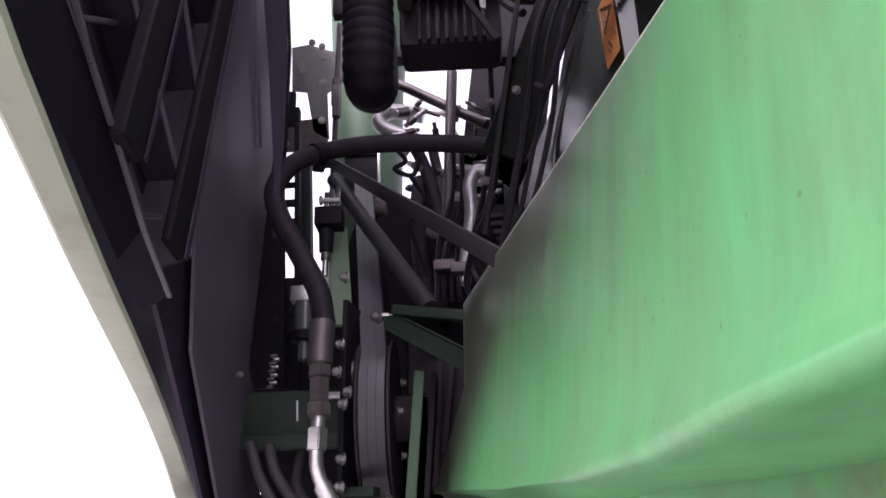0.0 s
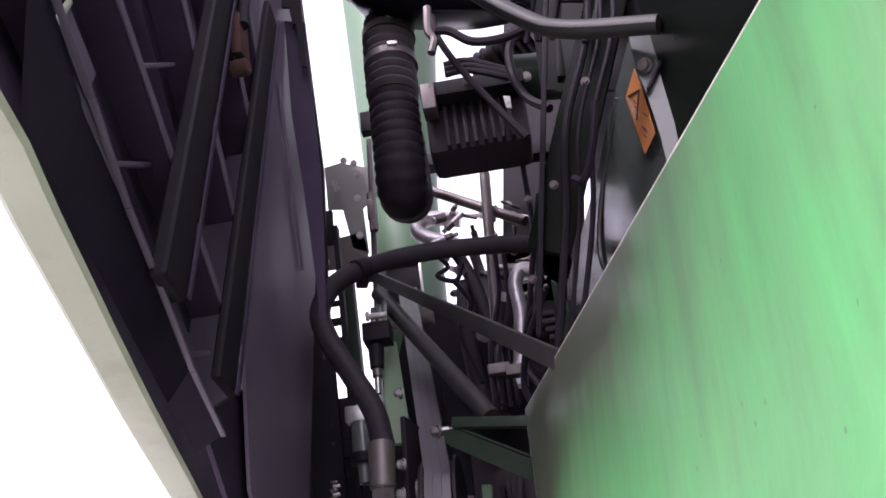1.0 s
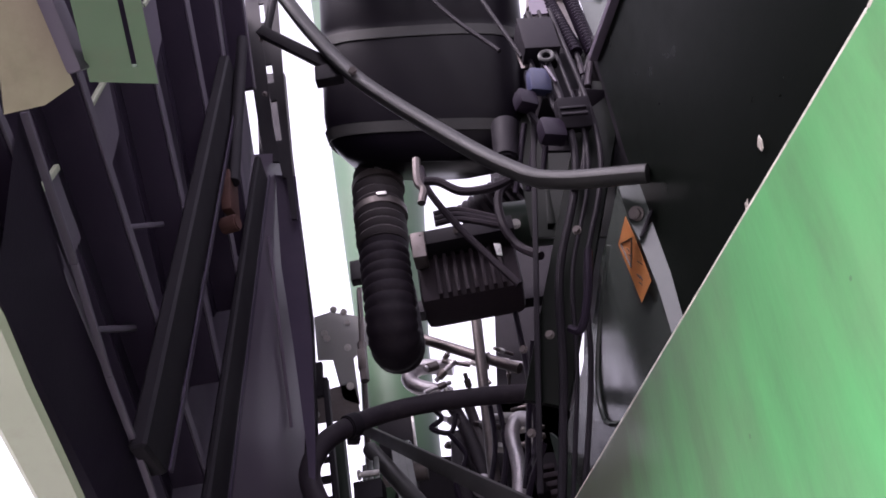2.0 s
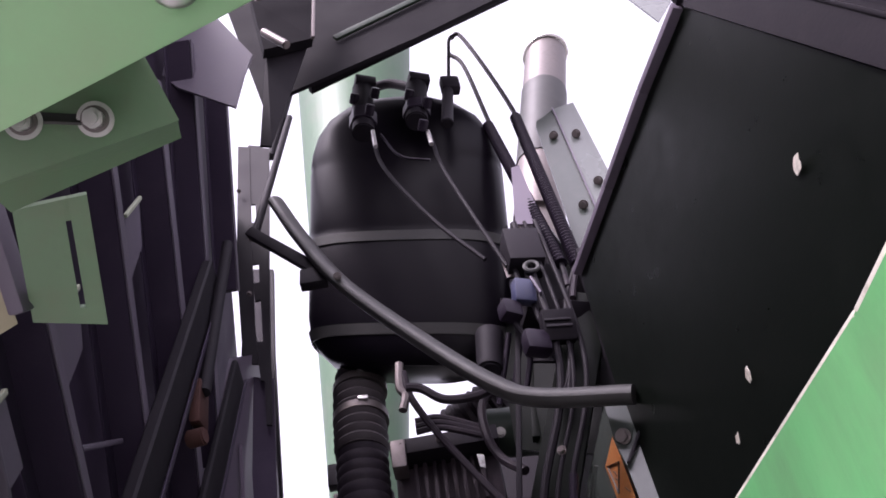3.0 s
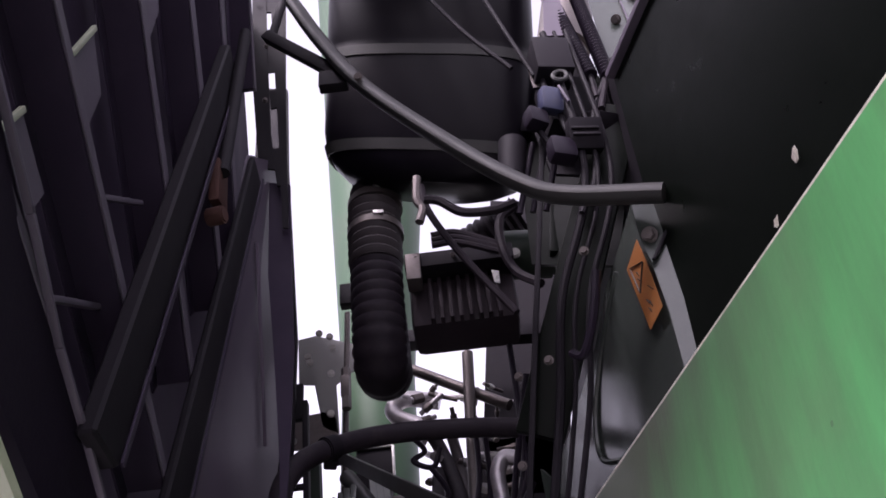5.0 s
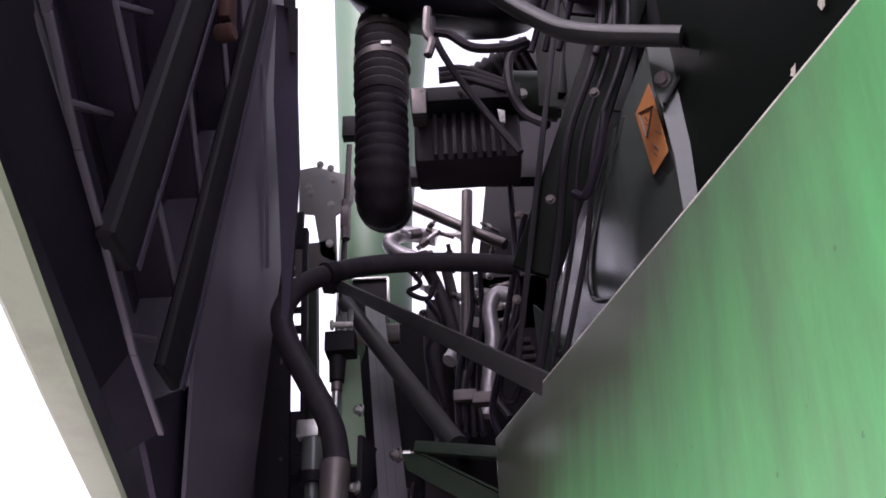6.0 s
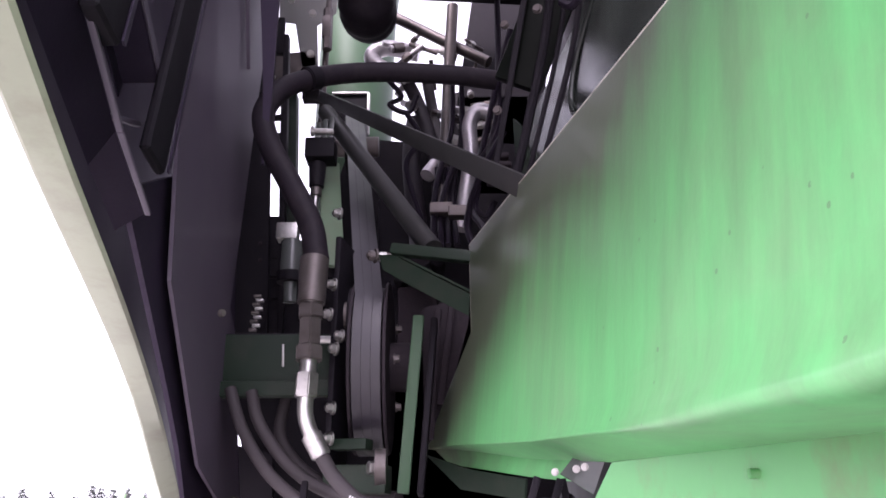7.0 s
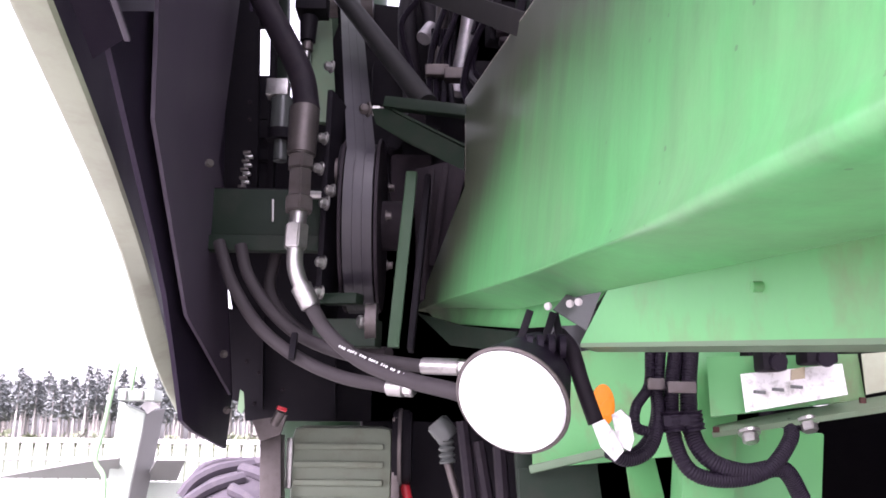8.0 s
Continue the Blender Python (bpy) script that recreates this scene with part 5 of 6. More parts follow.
# ---- hoses and braces in front ----
def pressure_hose():
    pts = [(0.157, 1.950, 2.508), (0.052, 1.930, 2.511), (-0.107, 1.900, 2.503), (-0.230, 1.840, 2.459), (-0.313, 1.760, 2.382), (-0.342, 1.700, 2.288), (-0.321, 1.670, 2.202), (-0.268, 1.650, 2.100), (-0.223, 1.630, 2.009), (-0.207, 1.620, 1.933)]
    root = thing("pressure_hose", pts[-1], "thick black hydraulic hose bent over with a steel end fitting", "hose")
    part("hose", tube(pts, 0.0235, seg=18), RUBBER, root)
    clamp = part("hose_clamp", rod((-0.254, 1.820, 2.442), (-0.276, 1.798, 2.424), 0.0275, seg=24, bevel=0.003), BLACK, root)
    part("clamp_foot", block((-0.268, 1.835, 2.418), (0.03, 0.03, 0.035), 20, bevel=0.005), BLACK, clamp)
    a, b, c, d, e = (-0.210, 1.615, 1.937), (-0.212, 1.610, 1.845), (-0.211, 1.605, 1.742), (-0.212, 1.600, 1.709), (-0.213, 1.600, 1.676)
    part("ferrule", rod(a, b, 0.027, 0.025, seg=24, bevel=0.003), DULL_STEEL, root, "brown dull steel ferrule")
    part("hex_nut", rod(b, mid(b, c, 0.25), 0.024, seg=6, bevel=0.002), DULL_STEEL, root)
    part("adapter", rod(mid(b, c, 0.25), mid(b, c, 0.75), 0.021, seg=6, bevel=0.002), DULL_STEEL, root)
    part("hex_nut", rod(mid(b, c, 0.75), c, 0.026, seg=6, bevel=0.002), DULL_STEEL, root)
    part("neck", rod(c, d, 0.015, seg=16), STEEL, root)
    part("hex_nut", rod(mid(c, d, 0.7), e, 0.021, seg=6, bevel=0.002), STEEL, root)
    part("elbow", tube([e, (-0.212, 1.600, 1.648), (-0.206, 1.600, 1.626), (-0.196, 1.600, 1.604)], 0.014, seg=16), STEEL, root, "bright zinc elbow")
    part("sleeve", rod((-0.201, 1.600, 1.613), (-0.181, 1.600, 1.576), 0.018, 0.017, seg=20, bevel=0.002), STEEL, root)
    part("return_hose", tube([(-0.184, 1.600, 1.581), (-0.151, 1.600, 1.533), (-0.092, 1.580, 1.485), (-0.016, 1.520, 1.452), (0.053, 1.450, 1.431), (0.110, 1.450, 1.415)], 0.0128, seg=14), DUSTY_RUBBER, root)
    for k in range(34):
        if k % 9 in (3, 8) or k == 24:
            continue
        p = mid((-0.129, 1.571, 1.509), (0.002, 1.500, 1.450), k / 33)
        part("print_bar", beam(p, off(p, 0.0016, 0, -0.0012 - 0.0006 * (k % 3)), 0.0011, 0.0042), WHITE, root)


pressure_hose()

for label, pts, r in (
    ("dusty black hydraulic hose sweeping under the bracket", [(-0.384, 1.760, 1.723), (-0.351, 1.740, 1.644), (-0.296, 1.720, 1.564), (-0.225, 1.700, 1.507), (-0.137, 1.670, 1.467), (-0.045, 1.620, 1.447)], 0.0118),
    ("dusty black hydraulic hose sweeping under the bracket", [(-0.343, 1.760, 1.717), (-0.322, 1.750, 1.656), (-0.270, 1.740, 1.586), (-0.206, 1.730, 1.538), (-0.111, 1.700, 1.504), (0.008, 1.660, 1.485)], 0.0118),
    ("black hydraulic hose deep under the bracket", [(-0.291, 1.850, 1.732), (-0.298, 1.850, 1.641), (-0.229, 1.850, 1.564), (-0.119, 1.850, 1.531), (-0.061, 1.800, 1.521)], 0.012),
):
    cable("hydraulic_hose", label, pts, r, DUSTY_RUBBER, seg=14, group="hoses under the bracket", category="hose")
for a, b in (((-0.051, 1.620, 1.447), (-0.007, 1.600, 1.442)), ((0.004, 1.660, 1.486), (0.103, 1.630, 1.481))):
    root = thing("hose_fitting", a, "zinc plated hydraulic hose end fitting", "fitting", "hose end fittings")
    part("ferrule", rod(a, mid(a, b, 0.65), 0.0145, seg=18, bevel=0.002), STEEL, root)
    part("nut", rod(mid(a, b, 0.65), b, 0.014, seg=6, bevel=0.002), STEEL, root)
single("hose_clip", beam((-0.221, 1.690, 1.543), (-0.222, 1.670, 1.495), 0.012, 0.012), BLACK, "black clip holding two hoses together", "clip")


def braces():
    a, b = (-0.380, 2.500, 2.797), (0.139, 1.197, 1.880)
    root = thing("brace_bar", a, "flat dark green brace running to the side box", "brace", "braces")
    part("bar", beam(a, off(b, 0.02), 0.012, 0.034, up=(0, 0, 1)), STAY, root)
    part("end_lug", block(a, (0.06, 0.04, 0.06)), BLACK, root)
    c, d = (-0.275, 2.100, 2.508), (0.006, 1.720, 1.989)
    root = thing("brace_bar", c, "dark round brace slanting down behind the flat one", "brace", "braces")
    part("bar", rod(c, d, 0.0215, seg=16), STAY, root)


braces()


def arm_bracket():
    tip, end = (-0.110, 1.715, 1.973), (0.077, 1.637, 1.921)
    root = thing("arm_bracket", end, "dark green forked arm bolted to the side box", "bracket")
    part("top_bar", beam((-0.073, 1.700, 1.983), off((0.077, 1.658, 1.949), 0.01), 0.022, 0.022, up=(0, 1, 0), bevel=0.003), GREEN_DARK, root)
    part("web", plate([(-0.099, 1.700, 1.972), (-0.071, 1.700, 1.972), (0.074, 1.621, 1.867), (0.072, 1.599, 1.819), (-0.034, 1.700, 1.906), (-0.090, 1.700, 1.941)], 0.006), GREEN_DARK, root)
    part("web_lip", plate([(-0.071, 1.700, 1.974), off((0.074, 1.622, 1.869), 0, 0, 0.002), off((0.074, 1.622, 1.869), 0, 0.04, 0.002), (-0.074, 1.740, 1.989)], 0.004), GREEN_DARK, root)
    part("bolt", hexbolt(off(tip, 0.005, -0.005), (-1, -0.4, 0), 0.011, 0.007), DULL_STEEL, root)
    part("nut", rod(off(tip, 0.012), off(tip, 0.026), 0.011, seg=6, bevel=0.001), STEEL, root)
    part("pivot", rod(off(tip, 0.0), off(tip, 0.06), 0.008), DULL_STEEL, root)


arm_bracket()


# ---- belt drive ----
def belt_drive():
    c = Vector((-0.118, 1.850, 1.781))
    R, half = 0.17, 0.027
    top = Vector((-0.232, 2.450, 2.582))
    root = thing("belt_pulley", c, "dark steel belt pulley with rims", "pulley")
    part("drum", rod(off(c, -half), off(c, half), R - 0.008, seg=56), BLACK, root)
    for s in (-1, 1):
        part("rim", rod(off(c, s * (half + 0.003)), off(c, s * (half + 0.009)), R + 0.004, seg=56, bevel=0.002), CAST, root)
    part("hub", rod(off(c, -half - 0.05), off(c, half + 0.06), 0.05, seg=24, bevel=0.004), CAST, root)
    for k in range(4):
        part("hub_bolt", hexbolt((c.x + half + 0.02, c.y + 0.08 * math.cos(k * 1.57), c.z + 0.08 * math.sin(k * 1.57)), (1, 0, 0), 0.008), DULL_STEEL, root)
    # belt: a loop round this pulley and a smaller one above
    r2 = 0.09
    d = Vector((0, top.y - c.y, top.z - c.z))
    L = d.length
    a0 = math.atan2(d.z, d.y)
    k = math.acos((R - r2) / L)
    ring = []
    n = 40
    for j in range(n + 1):
        t = a0 + k + (2 * math.pi - 2 * k) * j / n
        ring.append((c.x, c.y + R * math.cos(t), c.z + R * math.sin(t)))
    for j in range(17):
        t = a0 - k + 2 * k * j / 16
        ring.append((top.x, top.y + r2 * math.cos(t), top.z + r2 * math.sin(t)))
    m = len(ring)

    def loop(x0, x1, low, high):
        bm = bmesh.new()
        rows = []
        for j, (x, y, z) in enumerate(ring):
            a, b = ring[j - 1], ring[(j + 1) % m]
            t = Vector((0, b[1] - a[1], b[2] - a[2])).normalized()
            out = Vector((0, t.z, -t.y))
            rows.append([bm.verts.new(Vector((x + q, y, z)) + out * v) for q, v in ((x0, low), (x0, high), (x1, high), (x1, low))])
        for j in range(m):
            a, b = rows[j], rows[(j + 1) % m]
            for i in range(4):
                bm.faces.new((a[i], a[(i + 1) % 4], b[(i + 1) % 4], b[i]))
        return bm

    belt = thing("drive_belt", off(c, 0, 0, -R), "worn wide grey rubber drive belt over the pulley", "belt")
    part("backing", loop(-half, half, 0.0, 0.004), RUBBER, belt)
    for q in (-1, 0, 1):
        part("strand", loop(q * half * 0.67 - half * 0.322, q * half * 0.67 + half * 0.322, 0.004, 0.006), BELT, belt)
    root = thing("upper_pulley", top, "small dark belt pulley", "pulley")
    part("drum", rod(off(top, -half), off(top, half), r2 - 0.006, seg=32), BLACK, root)
    part("hub", rod(off(top, -half - 0.04), off(top, half + 0.04), 0.03, seg=16), DULL_STEEL, root)
    # carrier plate beside the pulley with bolts
    root = thing("carrier_plate", (-0.165, 1.750, 1.553), "dark carrier plate with a row of bolts beside the pulley", "plate")
    part("plate", beam((-0.175, 1.800, 2.031), (-0.180, 1.780, 1.576), 0.012, 0.09), BLACK, root)
    for p in ((-0.187, 1.730, 1.921), (-0.193, 1.730, 1.861), (-0.168, 1.720, 1.815), (-0.178, 1.720, 1.790), (-0.180, 1.720, 1.678), (-0.182, 1.720, 1.622), (-0.190, 1.800, 2.100)):
        part("bolt", hexbolt(p, (-1, -0.6, 0), 0.010, 0.006), STEEL, root)
    part("idler_arm", beam((-0.182, 1.750, 1.614), (-0.111, 1.720, 1.611), 0.03, 0.02), GREEN_DARK, root)
    part("lower_arm", beam((-0.192, 1.750, 1.551), (-0.075, 1.720, 1.548), 0.04, 0.05), GREEN_DARK, root)
    part("disc", rod((-0.099, 1.720, 1.568), (-0.079, 1.720, 1.568), 0.035, seg=24), DULL_STEEL, root)
    part("disc_bolt", hexbolt((-0.096, 1.710, 1.567), (-1, -0.5, 0), 0.013), STEEL, root)
    root = thing("idler_roller", (-0.153, 1.780, 1.869), "dark edge roller beside the belt", "roller")
    part("roller", rod((-0.164, 1.800, 1.875), (-0.139, 1.800, 1.874), 0.06, seg=28, bevel=0.003), BLACK, root)
    part("cap", rod((-0.173, 1.800, 1.875), (-0.164, 1.800, 1.875), 0.03, seg=20), DULL_STEEL, root)


belt_drive()


def guard_strip():
    a, b = (-0.021, 1.720, 1.854), (-0.049, 1.720, 1.523)
    root = thing("guard_strip", b, "upright green guard strip beside the pulley", "guard")
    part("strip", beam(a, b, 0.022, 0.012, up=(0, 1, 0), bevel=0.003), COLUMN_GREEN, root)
    part("inner_sheet", plate([(-0.021, 1.95, 1.934), (0.092, 1.95, 1.963), (0.08, 1.95, 1.897), (0.013, 1.95, 1.662), (-0.016, 1.95, 1.632)], 0.006), CAST, root)
    for p, q in (((0.015, 1.92, 1.924), (-0.004, 1.92, 1.645)), ((0.045, 1.92, 1.937), (0.018, 1.92, 1.716))):
        part("inner_rib", beam(p, q, 0.014, 0.012, up=(0, 1, 0), bevel=0.003), CAST, root)
    part("back_web", beam(off(a, 0.03, 0.05), off(b, 0.03, 0.05), 0.012, 0.08, up=(0, 1, 0)), BLACK, root)


guard_strip()


def cross_bracket():
    tl, br = (-0.454, 1.780, 1.839), (-0.176, 1.760, 1.715)
    cx, cz, w, h = (tl[0] + br[0]) / 2, (tl[2] + br[2]) / 2, br[0] - tl[0], tl[2] - br[2]
    root = thing("cross_bracket", (cx, 1.82, br[2]), "dark green welded cross bracket behind the hose fitting", "bracket")
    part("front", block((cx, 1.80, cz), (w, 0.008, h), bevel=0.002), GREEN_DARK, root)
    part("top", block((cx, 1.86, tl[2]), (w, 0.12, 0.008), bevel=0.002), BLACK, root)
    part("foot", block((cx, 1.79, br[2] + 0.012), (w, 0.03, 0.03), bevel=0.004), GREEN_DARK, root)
    part("weld", beam((-0.293, 1.790, 1.817), (-0.291, 1.790, 1.772), 0.004, 0.004), STEEL, root)
    part("stud", rod((-0.222, 1.760, 1.818), (-0.178, 1.760, 1.817), 0.008), STEEL, root)


cross_bracket()


def chain_rail():
    """Row of links and studs along the far side of the shield."""
    root = thing("roller_chain", (-0.384, 1.950, 1.895), "dark roller chain hanging behind the shield", "chain")
    for k in range(9):
        p = mid((-0.379, 1.920, 1.956), (-0.385, 1.920, 1.881), k / 8)
        part("link", block(off(p, 0.006 * (k % 2)), (0.016, 0.012, 0.006), bevel=0.001), STEEL if k % 2 else DULL_STEEL, root)
    root = thing("filter_canister", (-0.322, 2.000, 1.959), "pale grey filter canister with a black collar", "filter")
    part("can", rod((-0.325, 2.000, 2.114), (-0.325, 2.000, 2.032), 0.026, seg=20, bevel=0.004), GREY_SHEET, root)
    part("collar", rod((-0.325, 2.000, 2.036), (-0.325, 2.000, 2.012), 0.031, seg=20), BLACK, root)
    part("tip", rod((-0.325, 2.000, 2.012), (-0.323, 2.000, 1.965), 0.016, seg=16), GREY_SHEET, root)
    part("elbow", block((-0.336, 2.000, 2.135), (0.05, 0.04, 0.04)), STEEL, root)


chain_rail()


def engine_pipes():
    """Pipes and hoses between the braces and the housing."""
    def pipe(name, label, pts, r, mat, group="engine pipes", ring=0.0, pitch=0.0):
        single(name, tube(pts, r, seg=14, ring=ring, pitch=pitch), mat, label, "pipe", group)

    pipe("bent_pipe", "pale aluminium pipe with a hooked top", [(0.161, 2.300, 2.612), (0.126, 2.300, 2.616), (0.103, 2.300, 2.569), (0.106, 2.300, 2.472), (0.088, 2.300, 2.354), (0.073, 2.300, 2.255)], 0.022, ALU)
    pipe("bent_pipe", "pale aluminium pipe with a looped end", [(-0.052, 2.700, 3.061), (-0.159, 2.700, 3.087), (-0.213, 2.700, 3.061), (-0.194, 2.700, 3.016), (-0.101, 2.700, 2.969)], 0.028, ALU)
    pipe("slanting_pipe", "grey pipe slanting across the engine", [(-0.143, 2.500, 3.084), (0.020, 2.450, 2.956), (0.169, 2.400, 2.839)], 0.018, DULL_STEEL)
    pipe("upright_pipe", "dark upright pipe by the engine", [(0.062, 2.400, 3.044), (0.050, 2.400, 2.843), (0.035, 2.350, 2.534), (0.021, 2.300, 2.322)], 0.018, DULL_STEEL)
    pipe("coolant_hose", "black rubber coolant hose on the engine", [(-0.095, 2.600, 2.909), (-0.050, 2.600, 2.804), (-0.004, 2.500, 2.592), (0.020, 2.400, 2.381)], 0.022, RUBBER)
    pipe("coolant_hose", "grey coolant hose beside a black one", [(-0.022, 2.600, 2.886), (-0.001, 2.600, 2.761), (0.029, 2.500, 2.516)], 0.018, DUSTY_RUBBER)
    pipe("coolant_hose", "reddish brown thick hose by the engine", [(-0.063, 2.600, 2.743), (-0.069, 2.500, 2.556), (-0.045, 2.400, 2.297), (-0.034, 2.300, 2.178)], 0.028, RUBBER)
    pipe("stub", "pale aluminium pipe stub on the engine", [(-0.019, 2.400, 2.462), (0.005, 2.420, 2.506)], 0.022, ALU)
    for k in range(4):
        pipe("fuel_line", "thin dark fuel line in a bundle", [off((0.012, 2.300, 2.440), 0.016 * k), off((0.014, 2.300, 2.323), 0.013 * k), off((-0.004, 2.200, 2.173), 0.022 * k)], 0.008, PLASTIC, "fuel lines")
    for k, p in enumerate(((0.022, 2.220, 2.281), (0.070, 2.200, 2.264))):
        single("line_clamp", block(p, (0.06, 0.04, 0.03)), DULL_STEEL, "grey clamp on the fuel lines", "clamp", "line clamps")
    for pts in ([(0.169, 2.100, 2.584), (0.177, 2.100, 2.501), (0.155, 2.100, 2.421), (0.118, 2.100, 2.359)], [(0.204, 2.000, 2.686), (0.174, 2.050, 2.587), (0.134, 2.100, 2.422), (0.110, 2.100, 2.328)],
                [(0.116, 2.100, 2.297), (0.107, 2.100, 2.237), (0.134, 2.100, 2.214), (0.156, 2.100, 2.251)],
                [(-0.129, 2.300, 2.722), (-0.090, 2.300, 2.666), (-0.124, 2.300, 2.639), (-0.070, 2.300, 2.614), (-0.046, 2.300, 2.669)], [(-0.078, 2.300, 2.616), (-0.036, 2.300, 2.533), (-0.076, 2.300, 2.447), (-0.032, 2.300, 2.282)],
                [(0.057, 2.300, 2.732), (0.052, 2.300, 2.557), (0.008, 2.250, 2.361), (0.000, 2.200, 2.162)], [(0.083, 2.300, 2.727), (0.077, 2.300, 2.515), (0.025, 2.250, 2.324), (0.020, 2.200, 2.159)],
                [(0.179, 2.100, 2.850), (0.176, 2.100, 2.656), (0.165, 2.100, 2.477), (0.101, 2.100, 2.254), (0.123, 2.000, 2.138)], [(0.171, 1.900, 2.345), (0.114, 1.950, 2.253), (0.084, 2.000, 2.158), (0.101, 2.000, 2.083)]):
        cable("wire", "thin black looped wire by the engine", pts, 0.008, PLASTIC, "engine wires")
    root = thing("injector_block", (0.173, 2.050, 2.303), "dark connector block with rows of brownish plugs", "connector")
    part("block", block((0.178, 2.050, 2.326), (0.08, 0.05, 0.10), 10), BLACK, root)
    for k in range(4):
        part("plug", block(off((0.166, 2.000, 2.325), 0.006 * k, 0, -0.022 * k), (0.04, 0.03, 0.014)), CAST, root)
    root = thing("green_gusset", (0.186, 1.750, 2.164), "dark green upright gusset by the side box", "bracket")
    part("plate", plate([(0.182, 1.800, 2.322), (0.197, 1.750, 2.274), (0.204, 1.700, 2.141), (0.192, 1.700, 2.104), (0.180, 1.750, 2.164)], 0.008), GREEN_DARK, root)
    root = thing("engine_block", (0.0, 2.75, 1.0), "dark cast engine block deep in the bay", "engine")
    part("casting", block((0.08, 2.85, 1.75), (0.52, 0.5, 1.5), bevel=0.03), BLACK, root)
    for k in range(5):
        part("boss", rod((-0.1 + 0.11 * k, 2.6, 2.2 + 0.05 * (k % 3)), (-0.1 + 0.11 * k, 2.52, 2.2 + 0.05 * (k % 3)), 0.022, seg=18, bevel=0.004), BLACK, root)
    part("cover", block((-0.05, 2.56, 2.08), (0.12, 0.06, 0.18), bevel=0.015), CAST, root)
    part("casting_top", block((0.2, 2.9, 2.7), (0.3, 0.3, 0.5), bevel=0.03), BLACK, root)


engine_pipes()


def engine_clutter():
    """Small brackets, nuts and stubs that catch light round the engine's top."""
    rnd = random.Random(21)
    for k in range(26):
        u, v = rnd.random(), rnd.random()
        c = Vector(mid(mid((-0.132, 2.600, 3.060), (0.186, 2.600, 3.051), u), mid((-0.132, 2.600, 2.704), (0.172, 2.600, 2.636), u), v))
        way = Vector((rnd.uniform(-1, 1), rnd.uniform(-1, 0.2), rnd.uniform(-0.6, 0.6))).normalized()
        root = thing("pipe_fitting", c, "small zinc pipe fitting on the engine", "fitting", "engine fittings")
        r = rnd.uniform(0.008, 0.02)
        part("nut", rod(c, c + way * r * 2.2, r, seg=6, bevel=r * 0.1), STEEL if k % 3 else DULL_STEEL, root)
        part("stub", rod(c - way * 0.05, c + way * 0.05, r * 0.6, seg=12), DULL_STEEL if k % 2 else ALU, root)


engine_clutter()


def bay_backing():
    """Dark castings and sheets that close the bay behind the pipes."""
    single("bay_sheet", plate([(0.238, 2.750, 4.037), (0.563, 2.750, 3.967), (0.216, 2.750, 1.999), (-0.188, 2.750, 2.049), (-0.050, 2.750, 2.790), (0.066, 2.750, 2.817)], 0.02), BLACK, "black bulkhead sheet behind the engine pipes", "machine panel")
    single("bay_sheet", plate([(-0.283, 2.800, 2.793), (-0.047, 2.800, 2.768), (-0.174, 2.800, 2.058), (-0.488, 2.800, 2.098)], 0.02), BLACK, "black bulkhead sheet low behind the belt", "machine panel")
    single("bay_beam", beam((-0.277, 2.600, 3.270), (0.368, 2.600, 3.228), 0.06, 0.05), BLACK, "black cross beam under the ribbed housing", "beam")


bay_backing()


